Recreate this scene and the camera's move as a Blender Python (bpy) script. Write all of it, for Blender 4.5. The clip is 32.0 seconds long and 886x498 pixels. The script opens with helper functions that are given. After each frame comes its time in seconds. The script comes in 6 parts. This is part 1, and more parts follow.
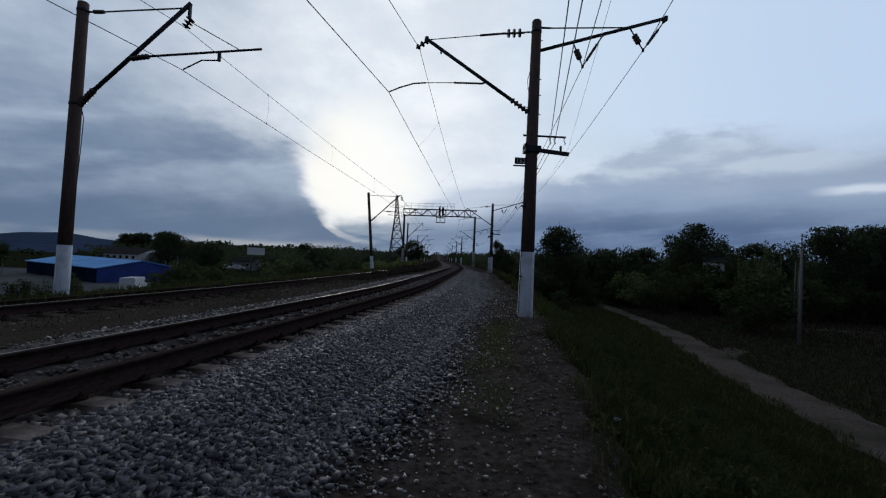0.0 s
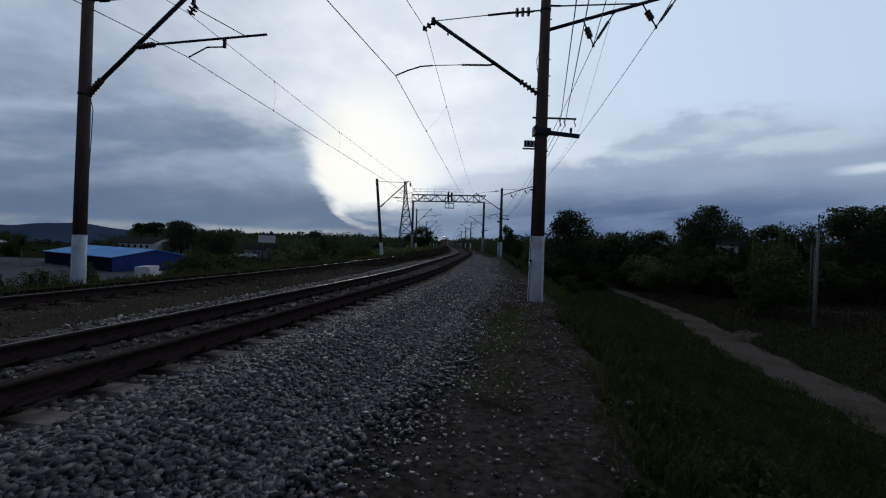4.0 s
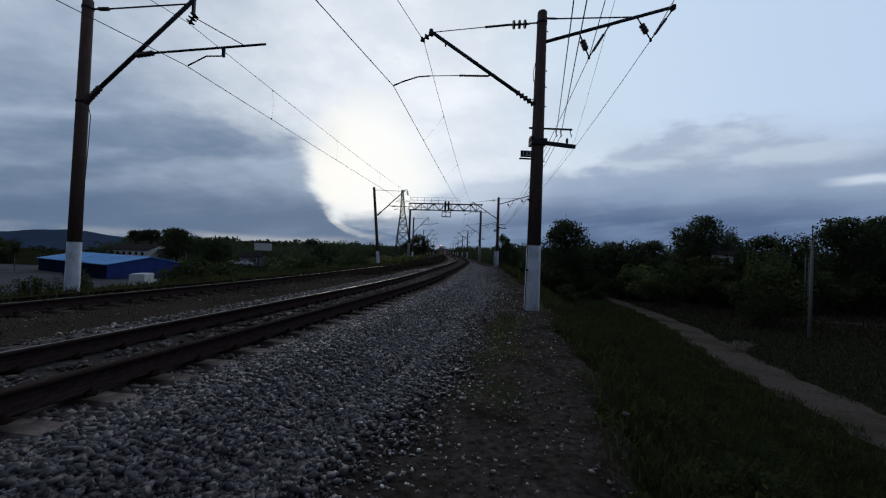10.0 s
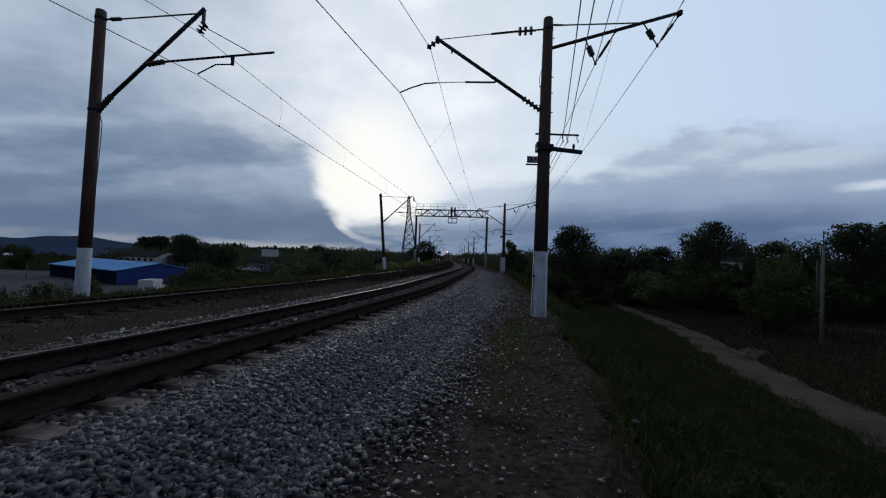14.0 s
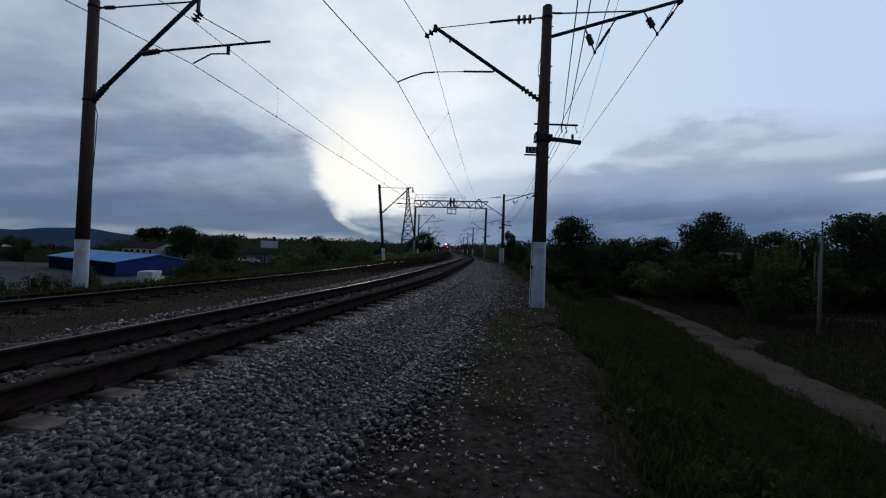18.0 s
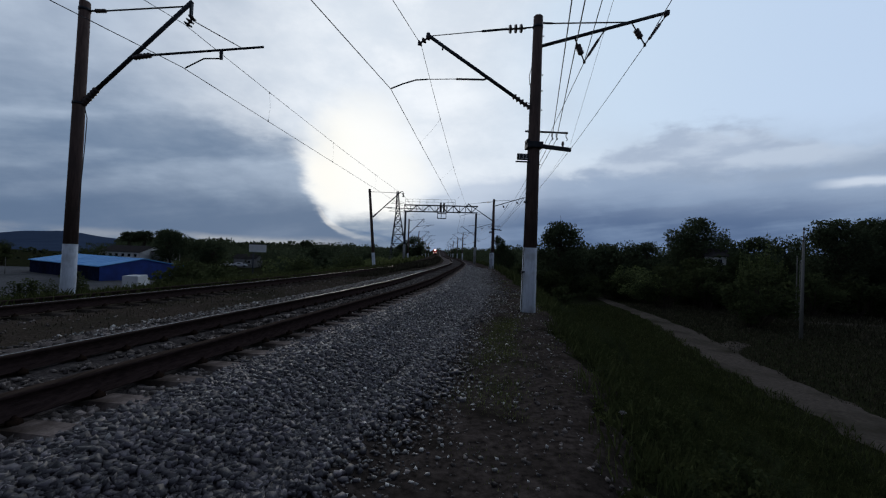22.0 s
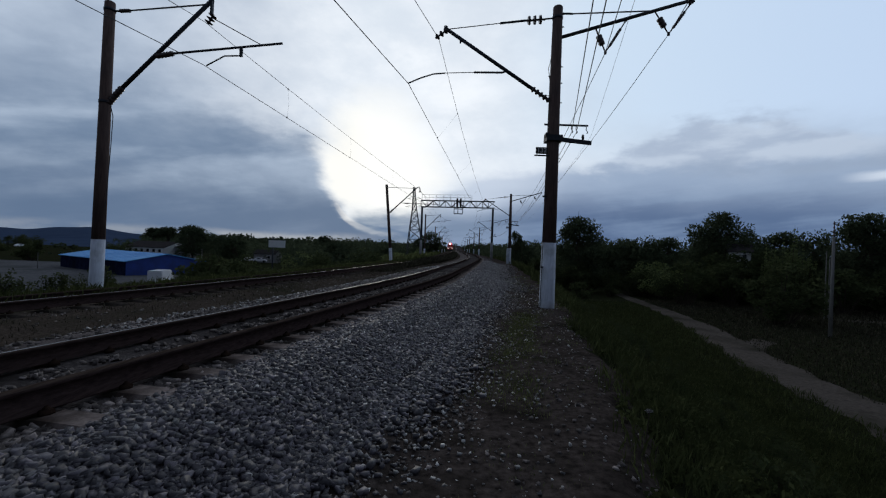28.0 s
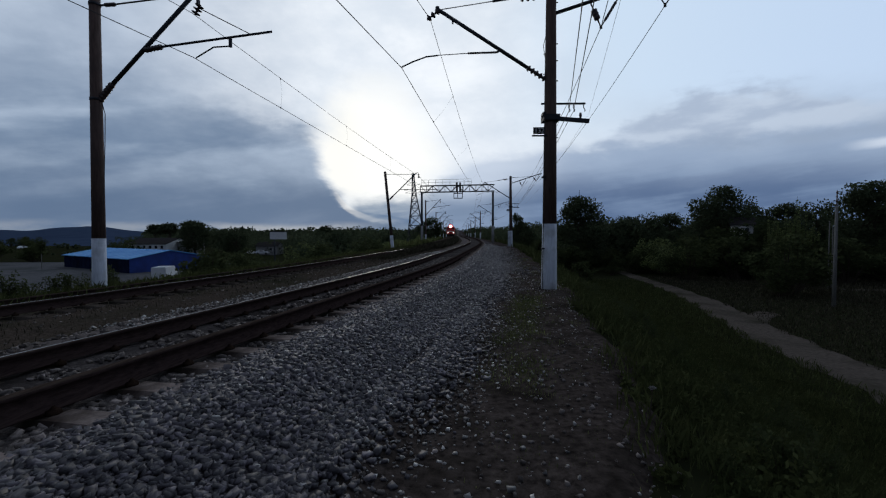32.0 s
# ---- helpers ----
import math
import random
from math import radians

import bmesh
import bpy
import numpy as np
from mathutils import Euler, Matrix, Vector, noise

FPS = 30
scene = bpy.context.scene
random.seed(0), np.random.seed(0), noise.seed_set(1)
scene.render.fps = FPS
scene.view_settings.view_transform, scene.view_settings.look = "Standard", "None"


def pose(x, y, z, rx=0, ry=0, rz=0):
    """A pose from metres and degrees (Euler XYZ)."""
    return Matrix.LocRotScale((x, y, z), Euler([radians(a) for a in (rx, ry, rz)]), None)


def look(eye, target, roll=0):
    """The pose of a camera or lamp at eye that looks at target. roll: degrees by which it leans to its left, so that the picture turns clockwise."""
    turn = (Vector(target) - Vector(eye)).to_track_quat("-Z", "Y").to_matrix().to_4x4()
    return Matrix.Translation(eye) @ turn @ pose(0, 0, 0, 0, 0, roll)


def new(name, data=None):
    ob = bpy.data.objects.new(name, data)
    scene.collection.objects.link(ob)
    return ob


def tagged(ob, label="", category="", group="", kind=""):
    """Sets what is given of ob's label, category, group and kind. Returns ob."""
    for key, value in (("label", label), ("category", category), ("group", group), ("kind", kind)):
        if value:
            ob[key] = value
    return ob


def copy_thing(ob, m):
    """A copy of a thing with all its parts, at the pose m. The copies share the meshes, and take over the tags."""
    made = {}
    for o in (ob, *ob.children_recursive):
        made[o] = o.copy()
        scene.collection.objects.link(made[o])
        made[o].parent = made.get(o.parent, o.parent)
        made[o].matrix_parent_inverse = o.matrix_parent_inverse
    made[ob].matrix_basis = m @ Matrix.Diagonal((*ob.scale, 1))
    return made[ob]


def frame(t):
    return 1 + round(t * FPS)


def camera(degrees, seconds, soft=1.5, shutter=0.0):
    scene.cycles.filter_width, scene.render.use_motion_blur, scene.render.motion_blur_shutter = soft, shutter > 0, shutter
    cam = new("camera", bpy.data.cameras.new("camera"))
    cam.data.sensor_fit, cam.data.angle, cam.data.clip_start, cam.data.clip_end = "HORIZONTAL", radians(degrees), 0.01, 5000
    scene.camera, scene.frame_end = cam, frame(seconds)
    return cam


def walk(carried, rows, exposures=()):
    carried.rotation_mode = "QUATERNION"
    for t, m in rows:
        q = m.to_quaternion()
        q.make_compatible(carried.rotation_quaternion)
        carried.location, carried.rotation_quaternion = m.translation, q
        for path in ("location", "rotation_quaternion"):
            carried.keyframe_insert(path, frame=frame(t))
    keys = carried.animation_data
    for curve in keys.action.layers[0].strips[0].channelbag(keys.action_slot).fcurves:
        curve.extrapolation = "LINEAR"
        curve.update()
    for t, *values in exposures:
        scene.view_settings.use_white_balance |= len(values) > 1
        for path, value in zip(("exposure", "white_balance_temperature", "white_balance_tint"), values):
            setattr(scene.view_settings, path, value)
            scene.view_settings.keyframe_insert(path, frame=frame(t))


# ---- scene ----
cam = camera(92.2, 32.0, soft=1.2)
PATH = [
    (0, (0.018, -0.12, 1.692), (0.059, 1.879, 1.735), 2.6),
    (0.5, (0.023, -0.117, 1.687), (0.057, 1.883, 1.726), 2.5),
    (1, (0.015, -0.099, 1.676), (0.012, 1.901, 1.713), 2.0),
    (1.5, (0.018, -0.105, 1.683), (0.027, 1.895, 1.698), 2.4),
    (2, (0.017, -0.097, 1.678), (0.03, 1.903, 1.687), 2.8),
    (2.5, (0.017, -0.093, 1.679), (0.027, 1.907, 1.664), 2.5),
    (4.5, (0.016, -0.081, 1.686), (0.016, 1.919, 1.66), 1.9),
    (5, (0.022, -0.091, 1.693), (0.04, 1.909, 1.723), 2.3),
    (5.5, (0.019, -0.106, 1.694), (0.038, 1.893, 1.738), 2.0),
    (6, (0.014, -0.091, 1.685), (0.016, 1.908, 1.719), 2.3),
    (6.5, (0.01, -0.093, 1.69), (0.016, 1.907, 1.725), 2.2),
    (7, (0.001, -0.095, 1.688), (0.001, 1.905, 1.713), 2.5),
    (7.5, (0.002, -0.092, 1.693), (0.008, 1.908, 1.724), 2.2),
    (8, (0.005, -0.095, 1.692), (0.012, 1.905, 1.717), 2.5),
    (8.5, (0.008, -0.081, 1.689), (0.019, 1.919, 1.71), 2.7),
    (9, (0.014, -0.095, 1.693), (0.045, 1.905, 1.711), 2.8),
    (9.5, (0.005, -0.089, 1.683), (0.004, 1.911, 1.714), 2.8),
    (10, (0.02, -0.092, 1.692), (0.034, 1.908, 1.707), 2.2),
    (10.5, (0.019, -0.095, 1.7), (0.047, 1.905, 1.739), 2.0),
    (11, (0.014, -0.09, 1.695), (0.027, 1.908, 1.765), 2.1),
    (11.5, (0.017, -0.105, 1.693), (0.034, 1.894, 1.765), 2.1),
    (12, (0.013, -0.096, 1.692), (0.019, 1.903, 1.756), 2.3),
    (12.5, (0.009, -0.092, 1.687), (0.008, 1.908, 1.744), 2.2),
    (13, (0.009, -0.084, 1.689), (0.008, 1.916, 1.736), 2.3),
    (13.5, (0.008, -0.077, 1.683), (-0.004, 1.923, 1.729), 2.3),
    (14, (0.014, -0.075, 1.682), (-0.002, 1.924, 1.725), 2.2),
    (14.5, (0.013, -0.066, 1.682), (-0.006, 1.933, 1.73), 2.0),
    (16.5, (0.026, -0.075, 1.688), (0.025, 1.925, 1.712), 2.3),
    (17, (0.031, -0.058, 1.683), (0.034, 1.942, 1.688), 2.2),
    (17.5, (0.03, -0.055, 1.679), (0.02, 1.945, 1.685), 2.1),
    (18, (0.042, -0.071, 1.681), (0.031, 1.929, 1.682), 2.1),
    (18.5, (0.053, -0.082, 1.679), (0.024, 1.918, 1.69), 1.6),
    (19, (0.071, -0.106, 1.675), (0.053, 1.894, 1.671), 1.6),
    (19.5, (0.093, -0.129, 1.684), (0.089, 1.871, 1.66), 1.6),
    (20, (0.062, -0.161, 1.71), (0.13, 1.837, 1.707), 1.0),
    (20.5, (0.022, -0.182, 1.715), (0.085, 1.817, 1.715), 0.8),
    (21, (-0.016, -0.182, 1.715), (0.028, 1.818, 1.702), 1.0),
    (21.5, (-0.036, -0.171, 1.705), (-0.019, 1.829, 1.698), 1.5),
    (22, (-0.043, -0.177, 1.706), (-0.006, 1.822, 1.729), 2.2),
    (22.5, (-0.059, -0.15, 1.699), (-0.051, 1.85, 1.716), 1.8),
    (23, (-0.06, -0.141, 1.698), (-0.071, 1.859, 1.716), 1.6),
    (23.5, (-0.064, -0.126, 1.694), (-0.086, 1.874, 1.694), 1.4),
    (24, (-0.067, -0.125, 1.691), (-0.11, 1.874, 1.687), 1.6),
    (24.5, (-0.072, -0.118, 1.689), (-0.116, 1.882, 1.68), 1.7),
    (25, (-0.061, -0.113, 1.693), (-0.105, 1.886, 1.674), 1.3),
    (25.5, (-0.06, -0.11, 1.693), (-0.112, 1.889, 1.677), 1.0),
    (27.5, (-0.076, -0.129, 1.693), (-0.12, 1.871, 1.708), 1.9),
    (28, (-0.084, -0.126, 1.692), (-0.123, 1.873, 1.691), 2.2),
    (28.5, (-0.079, -0.131, 1.696), (-0.123, 1.868, 1.68), 2.0),
    (29, (-0.07, -0.117, 1.692), (-0.119, 1.882, 1.667), 1.5),
    (29.5, (-0.072, -0.112, 1.692), (-0.124, 1.887, 1.661), 1.3),
    (30, (-0.064, -0.099, 1.691), (-0.116, 1.9, 1.643), 0.8),
    (30.5, (-0.061, -0.099, 1.697), (-0.113, 1.9, 1.637), 0.3),
    (31, (-0.056, -0.102, 1.703), (-0.1, 1.896, 1.637), -0.2),
    (31.5, (-0.058, -0.099, 1.697), (-0.1, 1.899, 1.627), 0.0),
    (32, (-0.052, -0.103, 1.698), (-0.098, 1.895, 1.627), -0.1),
]
walk(cam, [(t, look(eye, target, roll)) for t, eye, target, roll in PATH], [(0, 0.0), (18, 0.0), (30, 0.06), (32, 0.06)])

# ---------------------------------------------------------------- light
GLOW_AZ = -9.0          # the bright gap in the clouds, degrees right of north
world = bpy.data.worlds.new("dusk_sky")
scene.world = world
world.use_nodes = True
wt = world.node_tree
wt.nodes.clear()


def wn(kind, **kw):
    n = wt.nodes.new(kind)
    for k, v in kw.items():
        n.inputs[k].default_value = v
    return n


def wmath(op, a, b=None, c=None):
    n = wt.nodes.new("ShaderNodeMath")
    n.operation = op
    for i, v in enumerate((a, b, c)):
        if v is None:
            continue
        if isinstance(v, (int, float)):
            n.inputs[i].default_value = v
        else:
            wt.links.new(v, n.inputs[i])
    return n.outputs[0]


def wsmooth(v, lo, hi):
    n = wt.nodes.new("ShaderNodeMapRange")
    n.interpolation_type = "SMOOTHSTEP"
    wt.links.new(v, n.inputs[0])
    n.inputs[1].default_value, n.inputs[2].default_value = lo, hi
    return n.outputs[0]


def wmix(f, a, b):
    n = wt.nodes.new("ShaderNodeMix")
    n.data_type = "RGBA"
    for sock, v in ((n.inputs[0], f), (n.inputs[6], a), (n.inputs[7], b)):
        if isinstance(v, (int, float)):
            sock.default_value = v
        elif isinstance(v, tuple):
            sock.default_value = (*v, 1)
        else:
            wt.links.new(v, sock)
    return n.outputs[2]


geo_in = wt.nodes.new("ShaderNodeTexCoord")
sep = wt.nodes.new("ShaderNodeSeparateXYZ")
wt.links.new(geo_in.outputs["Generated"], sep.inputs[0])
DX, DY, DZ = sep.outputs
AZ = wmath("MULTIPLY", wmath("ARCTAN2", DX, DY), 180 / math.pi)
EL = wmath("MULTIPLY", wmath("ARCSINE", DZ), 180 / math.pi)


def wnoise(sx, sz, scale, detail=6.0, rough=0.55, seed=0.0, shear=0.0):
    """Cloud noise over azimuth and height, drawn out sideways."""
    comb = wt.nodes.new("ShaderNodeCombineXYZ")
    wt.links.new(wmath("MULTIPLY", AZ, sx), comb.inputs[0])
    wt.links.new(wmath("MULTIPLY_ADD", AZ, shear, wmath("MULTIPLY", EL, sz)), comb.inputs[1])
    comb.inputs[2].default_value = seed
    n = wn("ShaderNodeTexNoise", Scale=scale, Detail=detail, Roughness=rough)
    wt.links.new(comb.outputs[0], n.inputs["Vector"])
    return n.outputs[0]


billow = wnoise(0.055, 0.085, 1.0, 8, 0.58, 3.1, 0.01)
broad = wnoise(0.022, 0.05, 1.0, 5, 0.5, 6.4, 0.004)
streak = wnoise(0.035, 0.11, 1.1, 6, 0.5, 8.7, -0.01)
fine = wnoise(0.11, 0.22, 1.0, 8, 0.58, 1.9, -0.02)
soft = wnoise(0.034, 0.19, 1.0, 6, 0.5, 12.3, -0.035)
warp_az = wmath("MULTIPLY_ADD", wmath("SUBTRACT", billow, 0.5), 14.0, AZ)
warp_el = wmath("MULTIPLY_ADD", wmath("SUBTRACT", broad, 0.5), 9.0, wmath("MULTIPLY_ADD", wmath("SUBTRACT", fine, 0.5), 5.0, EL))

sky = wt.nodes.new("ShaderNodeTexSky")
sky.sky_type, sky.sun_disc = "NISHITA", False
sky.sun_elevation, sky.sun_rotation = radians(2.5), radians(GLOW_AZ)
sky.air_density, sky.dust_density, sky.ozone_density = 1.0, 1.0, 2.0
clear = wmix(0.85, sky.outputs[0], wmix(wsmooth(AZ, 8.0, 52.0), (6.9, 8.35, 10.0), (5.9, 7.4, 9.7)))

# high cloud sheet: pale towards the gap, greyer far from it
away = wmath("ABSOLUTE", wmath("ADD", AZ, -GLOW_AZ))
near_glow = wmath("SUBTRACT", 1.0, wsmooth(wmath("MULTIPLY", away, wmath("MULTIPLY_ADD", wsmooth(AZ, -9.0, 8.0), -0.42, 1.0)), 4.0, 33.0))
mottle = wsmooth(wmath("MULTIPLY_ADD", fine, 0.45, wmath("MULTIPLY", billow, 0.75)), 0.45, 0.8)
sheet = wmix(near_glow, wmix(mottle, (3.2, 3.95, 5.15), (4.6, 5.45, 6.7)), wmix(mottle, (6.9, 7.6, 8.5), (9.2, 9.6, 10.1)))
# a window of clear evening sky to the right
clear_f = wmath("MULTIPLY", wsmooth(warp_az, 0.0, 24.0), wsmooth(warp_el, 7.0, 16.0))
col = wmix(clear_f, sheet, clear)
# thin veil drifting over the clear part
col = wmix(wmath("MULTIPLY", wmath("MULTIPLY", clear_f, wsmooth(broad, 0.5, 0.75)), 0.5), col, (6.4, 7.6, 9.2))
# cloud bank on the right, lumpy above and smooth below
puff = wnoise(0.085, 0.21, 1.0, 7, 0.55, 21.0, -0.012)
tuft = wnoise(0.16, 0.36, 1.0, 6, 0.55, 33.0, 0.02)
sweep = wnoise(0.055, 0.24, 1.0, 7, 0.55, 44.0, -0.005)
ragged = wmath("ADD", EL, wmath("ADD", wmath("MULTIPLY", wmath("SUBTRACT", puff, 0.5), 7.5), wmath("MULTIPLY", wmath("SUBTRACT", tuft, 0.5), 7.0)))
rb_top = wmath("ADD", wmath("MULTIPLY_ADD", wsmooth(AZ, 9.0, 26.0), 6.2, 7.4), wmath("SUBTRACT", wmath("MULTIPLY", wsmooth(AZ, 22.0, 32.0), 2.0), wmath("MULTIPLY", wsmooth(AZ, 35.0, 48.0), 5.0)))
rb = wmath("MULTIPLY", wsmooth(warp_az, 0.0, 16.0), wsmooth(wmath("SUBTRACT", ragged, rb_top), 1.1, -1.1))
lump = wsmooth(wmath("MULTIPLY_ADD", tuft, 0.35, wmath("MULTIPLY", sweep, 0.75)), 0.49, 0.61)
lump = wmath("MULTIPLY", lump, wsmooth(ragged, 4.5, 10.5))
rb_col = wmix(wsmooth(ragged, 11.0, 2.6), (3.75, 4.55, 5.9), (1.5, 2.15, 3.6))
col = wmix(wmath("MULTIPLY", rb, 0.86), col, wmix(wmath("MULTIPLY", lump, 0.45), rb_col, (6.4, 7.3, 8.5)))
# dark bank to the left of the gap: a steep right edge that rounds off to the left
up = wmath("MAXIMUM", EL, 0.0)
round_off = wmath("MAXIMUM", wmath("ADD", warp_el, -11.8), 0.0)
edge = wmath("MULTIPLY_ADD", round_off, -2.1, wmath("MULTIPLY_ADD", up, -0.42, -12.9))
edge = wmath("ADD", edge, wmath("MULTIPLY", wsmooth(EL, 3.6, 1.4), 9.0))
curl = wmath("ADD", wmath("MULTIPLY", wmath("SUBTRACT", tuft, 0.5), 4.2), wmath("MULTIPLY", wmath("SUBTRACT", billow, 0.5), 3.0))
beyond = wmath("DIVIDE", wmath("ADD", wmath("SUBTRACT", AZ, edge), curl), wmath("MULTIPLY_ADD", round_off, 3.0, wmath("MULTIPLY_ADD", up, 0.1, 0.75)))
bank = wmath("MULTIPLY", wsmooth(beyond, 0.9, -0.9), wsmooth(wmath("MULTIPLY_ADD", wmath("SUBTRACT", broad, 0.5), 8.0, ragged), 21.0, 9.5))
bank_col = wmix(wsmooth(wmath("MULTIPLY_ADD", fine, 0.3, wmath("MULTIPLY", soft, 0.8)), 0.42, 0.66), (1.6, 2.3, 3.45), (3.9, 4.8, 6.1))
bank_col = wmix(wmath("MULTIPLY", wsmooth(ragged, 13.0, 3.0), 0.76), bank_col, (0.86, 1.38, 2.35))
col = wmix(wmath("MULTIPLY", bank, 0.95), col, bank_col)
# the gap itself
gx = wmath("DIVIDE", wmath("ADD", warp_az, 9.4), 7.6)
gy = wmath("DIVIDE", wmath("ADD", warp_el, -10.2), 8.3)
gap = wmath("SUBTRACT", 1.0, wsmooth(wmath("ADD", wmath("MULTIPLY", gx, gx), wmath("MULTIPLY", gy, gy)), 0.05, 1.8))
gap = wmath("MULTIPLY", gap, wmath("SUBTRACT", 1.0, bank))
col = wmix(wmath("MULTIPLY", gap, 0.92), col, wmix(wsmooth(AZ, -10.0, -15.0), (10.0, 10.0, 9.7), (10.1, 9.9, 9.2)))
# grey-blue cloud under the gap, rising to the right, darker towards the horizon
shelf = wmath("ADD", wmath("MULTIPLY_ADD", wsmooth(AZ, -14.0, -9.0), 0.2, 4.3), wmath("ADD", wmath("MULTIPLY", wsmooth(AZ, -6.0, 3.0), 4.6), wmath("MULTIPLY", wsmooth(AZ, 0.0, 9.0), 1.4)))
base_f = wsmooth(wmath("SUBTRACT", wmath("MULTIPLY_ADD", wmath("SUBTRACT", tuft, 0.5), 3.4, wmath("MULTIPLY_ADD", wmath("SUBTRACT", puff, 0.5), 3.0, EL)), shelf), 1.1, -1.0)
# lit lower lip of the bank, running out along the horizon
lip = wmath("ADD", wmath("SUBTRACT", EL, wmath("MULTIPLY_ADD", wmath("POWER", 2.718, wmath("MULTIPLY", wmath("ADD", AZ, 14.5), -0.5)), 2.0, 1.6)), wmath("MULTIPLY", wmath("SUBTRACT", tuft, 0.5), 1.4))
base_f = wmath("MULTIPLY", wmath("MULTIPLY", base_f, wsmooth(AZ, -14.4, -12.3)), wmath("MAXIMUM", wsmooth(lip, -0.6, 0.1), wsmooth(AZ, -10.0, -3.0)))
banding = wsmooth(wmath("MULTIPLY_ADD", tuft, 0.3, wmath("MULTIPLY", wnoise(0.05, 0.5, 1.0, 5, 0.5, 51.0, -0.06), 0.7)), 0.43, 0.62)
low_col = wmix(banding, wmix(wsmooth(AZ, 2.0, 18.0), (1.3, 2.0, 3.25), (0.9, 1.45, 2.65)), wmix(wsmooth(AZ, -8.0, 1.0), (2.9, 3.55, 4.4), (1.6, 2.35, 3.75)))
shelf_el = wmath("MULTIPLY_ADD", wmath("SUBTRACT", 1.0, wsmooth(AZ, 0.0, 15.0)), 1.6, wmath("MULTIPLY_ADD", wmath("SUBTRACT", sweep, 0.5), 4.0, EL))
shelf_col = wmix(wsmooth(shelf_el, 9.6, 4.4), wmix(wsmooth(AZ, -10.0, 4.0), (3.6, 4.3, 5.1), wmix(wsmooth(AZ, 4.0, 20.0), (5.2, 6.0, 7.3), (3.0, 3.9, 5.4))), low_col)
col = wmix(wmath("MULTIPLY", base_f, 0.9), col, shelf_col)
# a darker roll along the foot of the right bank
roll_el = wmath("MULTIPLY_ADD", wmath("SUBTRACT", puff, 0.5), 3.0, EL)
roll_f = wmath("MULTIPLY", wmath("MULTIPLY", wsmooth(roll_el, 8.7, 9.5), wsmooth(roll_el, 11.6, 10.0)), wmath("MULTIPLY", wsmooth(AZ, 24.0, 33.0), wsmooth(fine, 0.36, 0.52)))
col = wmix(wmath("MULTIPLY", roll_f, 0.6), col, (2.9, 3.65, 4.9))
# a thin bright streak low on the far right
glint = wmath("MULTIPLY", wmath("MULTIPLY", wsmooth(AZ, 41.0, 45.0), wsmooth(tuft, 0.26, 0.45)), wmath("MULTIPLY", wsmooth(wmath("MULTIPLY_ADD", puff, 2.0, EL), 8.7, 9.2), wsmooth(wmath("MULTIPLY_ADD", puff, 2.0, EL), 10.0, 9.4)))
col = wmix(wmath("MULTIPLY", glint, 0.6), col, (7.6, 8.3, 9.3))
lip_f = wmath("MULTIPLY", wmath("MULTIPLY", wsmooth(wmath("SUBTRACT", lip, wmath("MULTIPLY", wsmooth(AZ, -9.0, -15.0), 0.6)), 0.35, 0.05), wsmooth(lip, -0.35, 0.0)), wmath("MULTIPLY", wsmooth(AZ, -15.9, -14.6), wmath("MULTIPLY_ADD", wsmooth(AZ, -11.0, -14.0), 0.2, wmath("MULTIPLY", wsmooth(AZ, -5.5, -10.0), 0.22))))
col = wmix(wmath("MULTIPLY", lip_f, 0.9), col, (8.8, 8.6, 8.2))
rim = wmath("MULTIPLY", wmath("MULTIPLY", wsmooth(AZ, -8.0, -16.0), wsmooth(tuft, 0.3, 0.6)), wmath("MULTIPLY", wsmooth(EL, 0.0, 0.5), wsmooth(wmath("MULTIPLY_ADD", puff, 1.6, EL), 2.5, 1.6)))
col = wmix(wmath("MULTIPLY", rim, wmath("MULTIPLY_ADD", wsmooth(AZ, -42.0, -24.0), 0.3, 0.32)), col, (4.8, 4.9, 5.0))
# behind and overhead the sky has gone to dusk
dim = wmath("MAXIMUM", wsmooth(away, 55.0, 125.0), wmath("MULTIPLY", wsmooth(EL, 38.0, 75.0), 0.85))
col = wmix(dim, col, (0.95, 1.2, 1.75))
bg = wt.nodes.new("ShaderNodeBackground")
wt.links.new(col, bg.inputs[0])
bg.inputs[1].default_value = 0.1
wout = wt.nodes.new("ShaderNodeOutputWorld")
wt.links.new(bg.outputs[0], wout.inputs[0])

sun = new("sun", bpy.data.lights.new("sun", "SUN"))
sun.data.energy, sun.data.angle, sun.data.color = 0.25, radians(14), (1.0, 0.93, 0.84)
sun.matrix_world = look((0, 0, 60), (60 * math.sin(radians(GLOW_AZ)) * -1, -60, 60 - 60 * math.tan(radians(9))))
scene.view_settings.exposure = 0.0

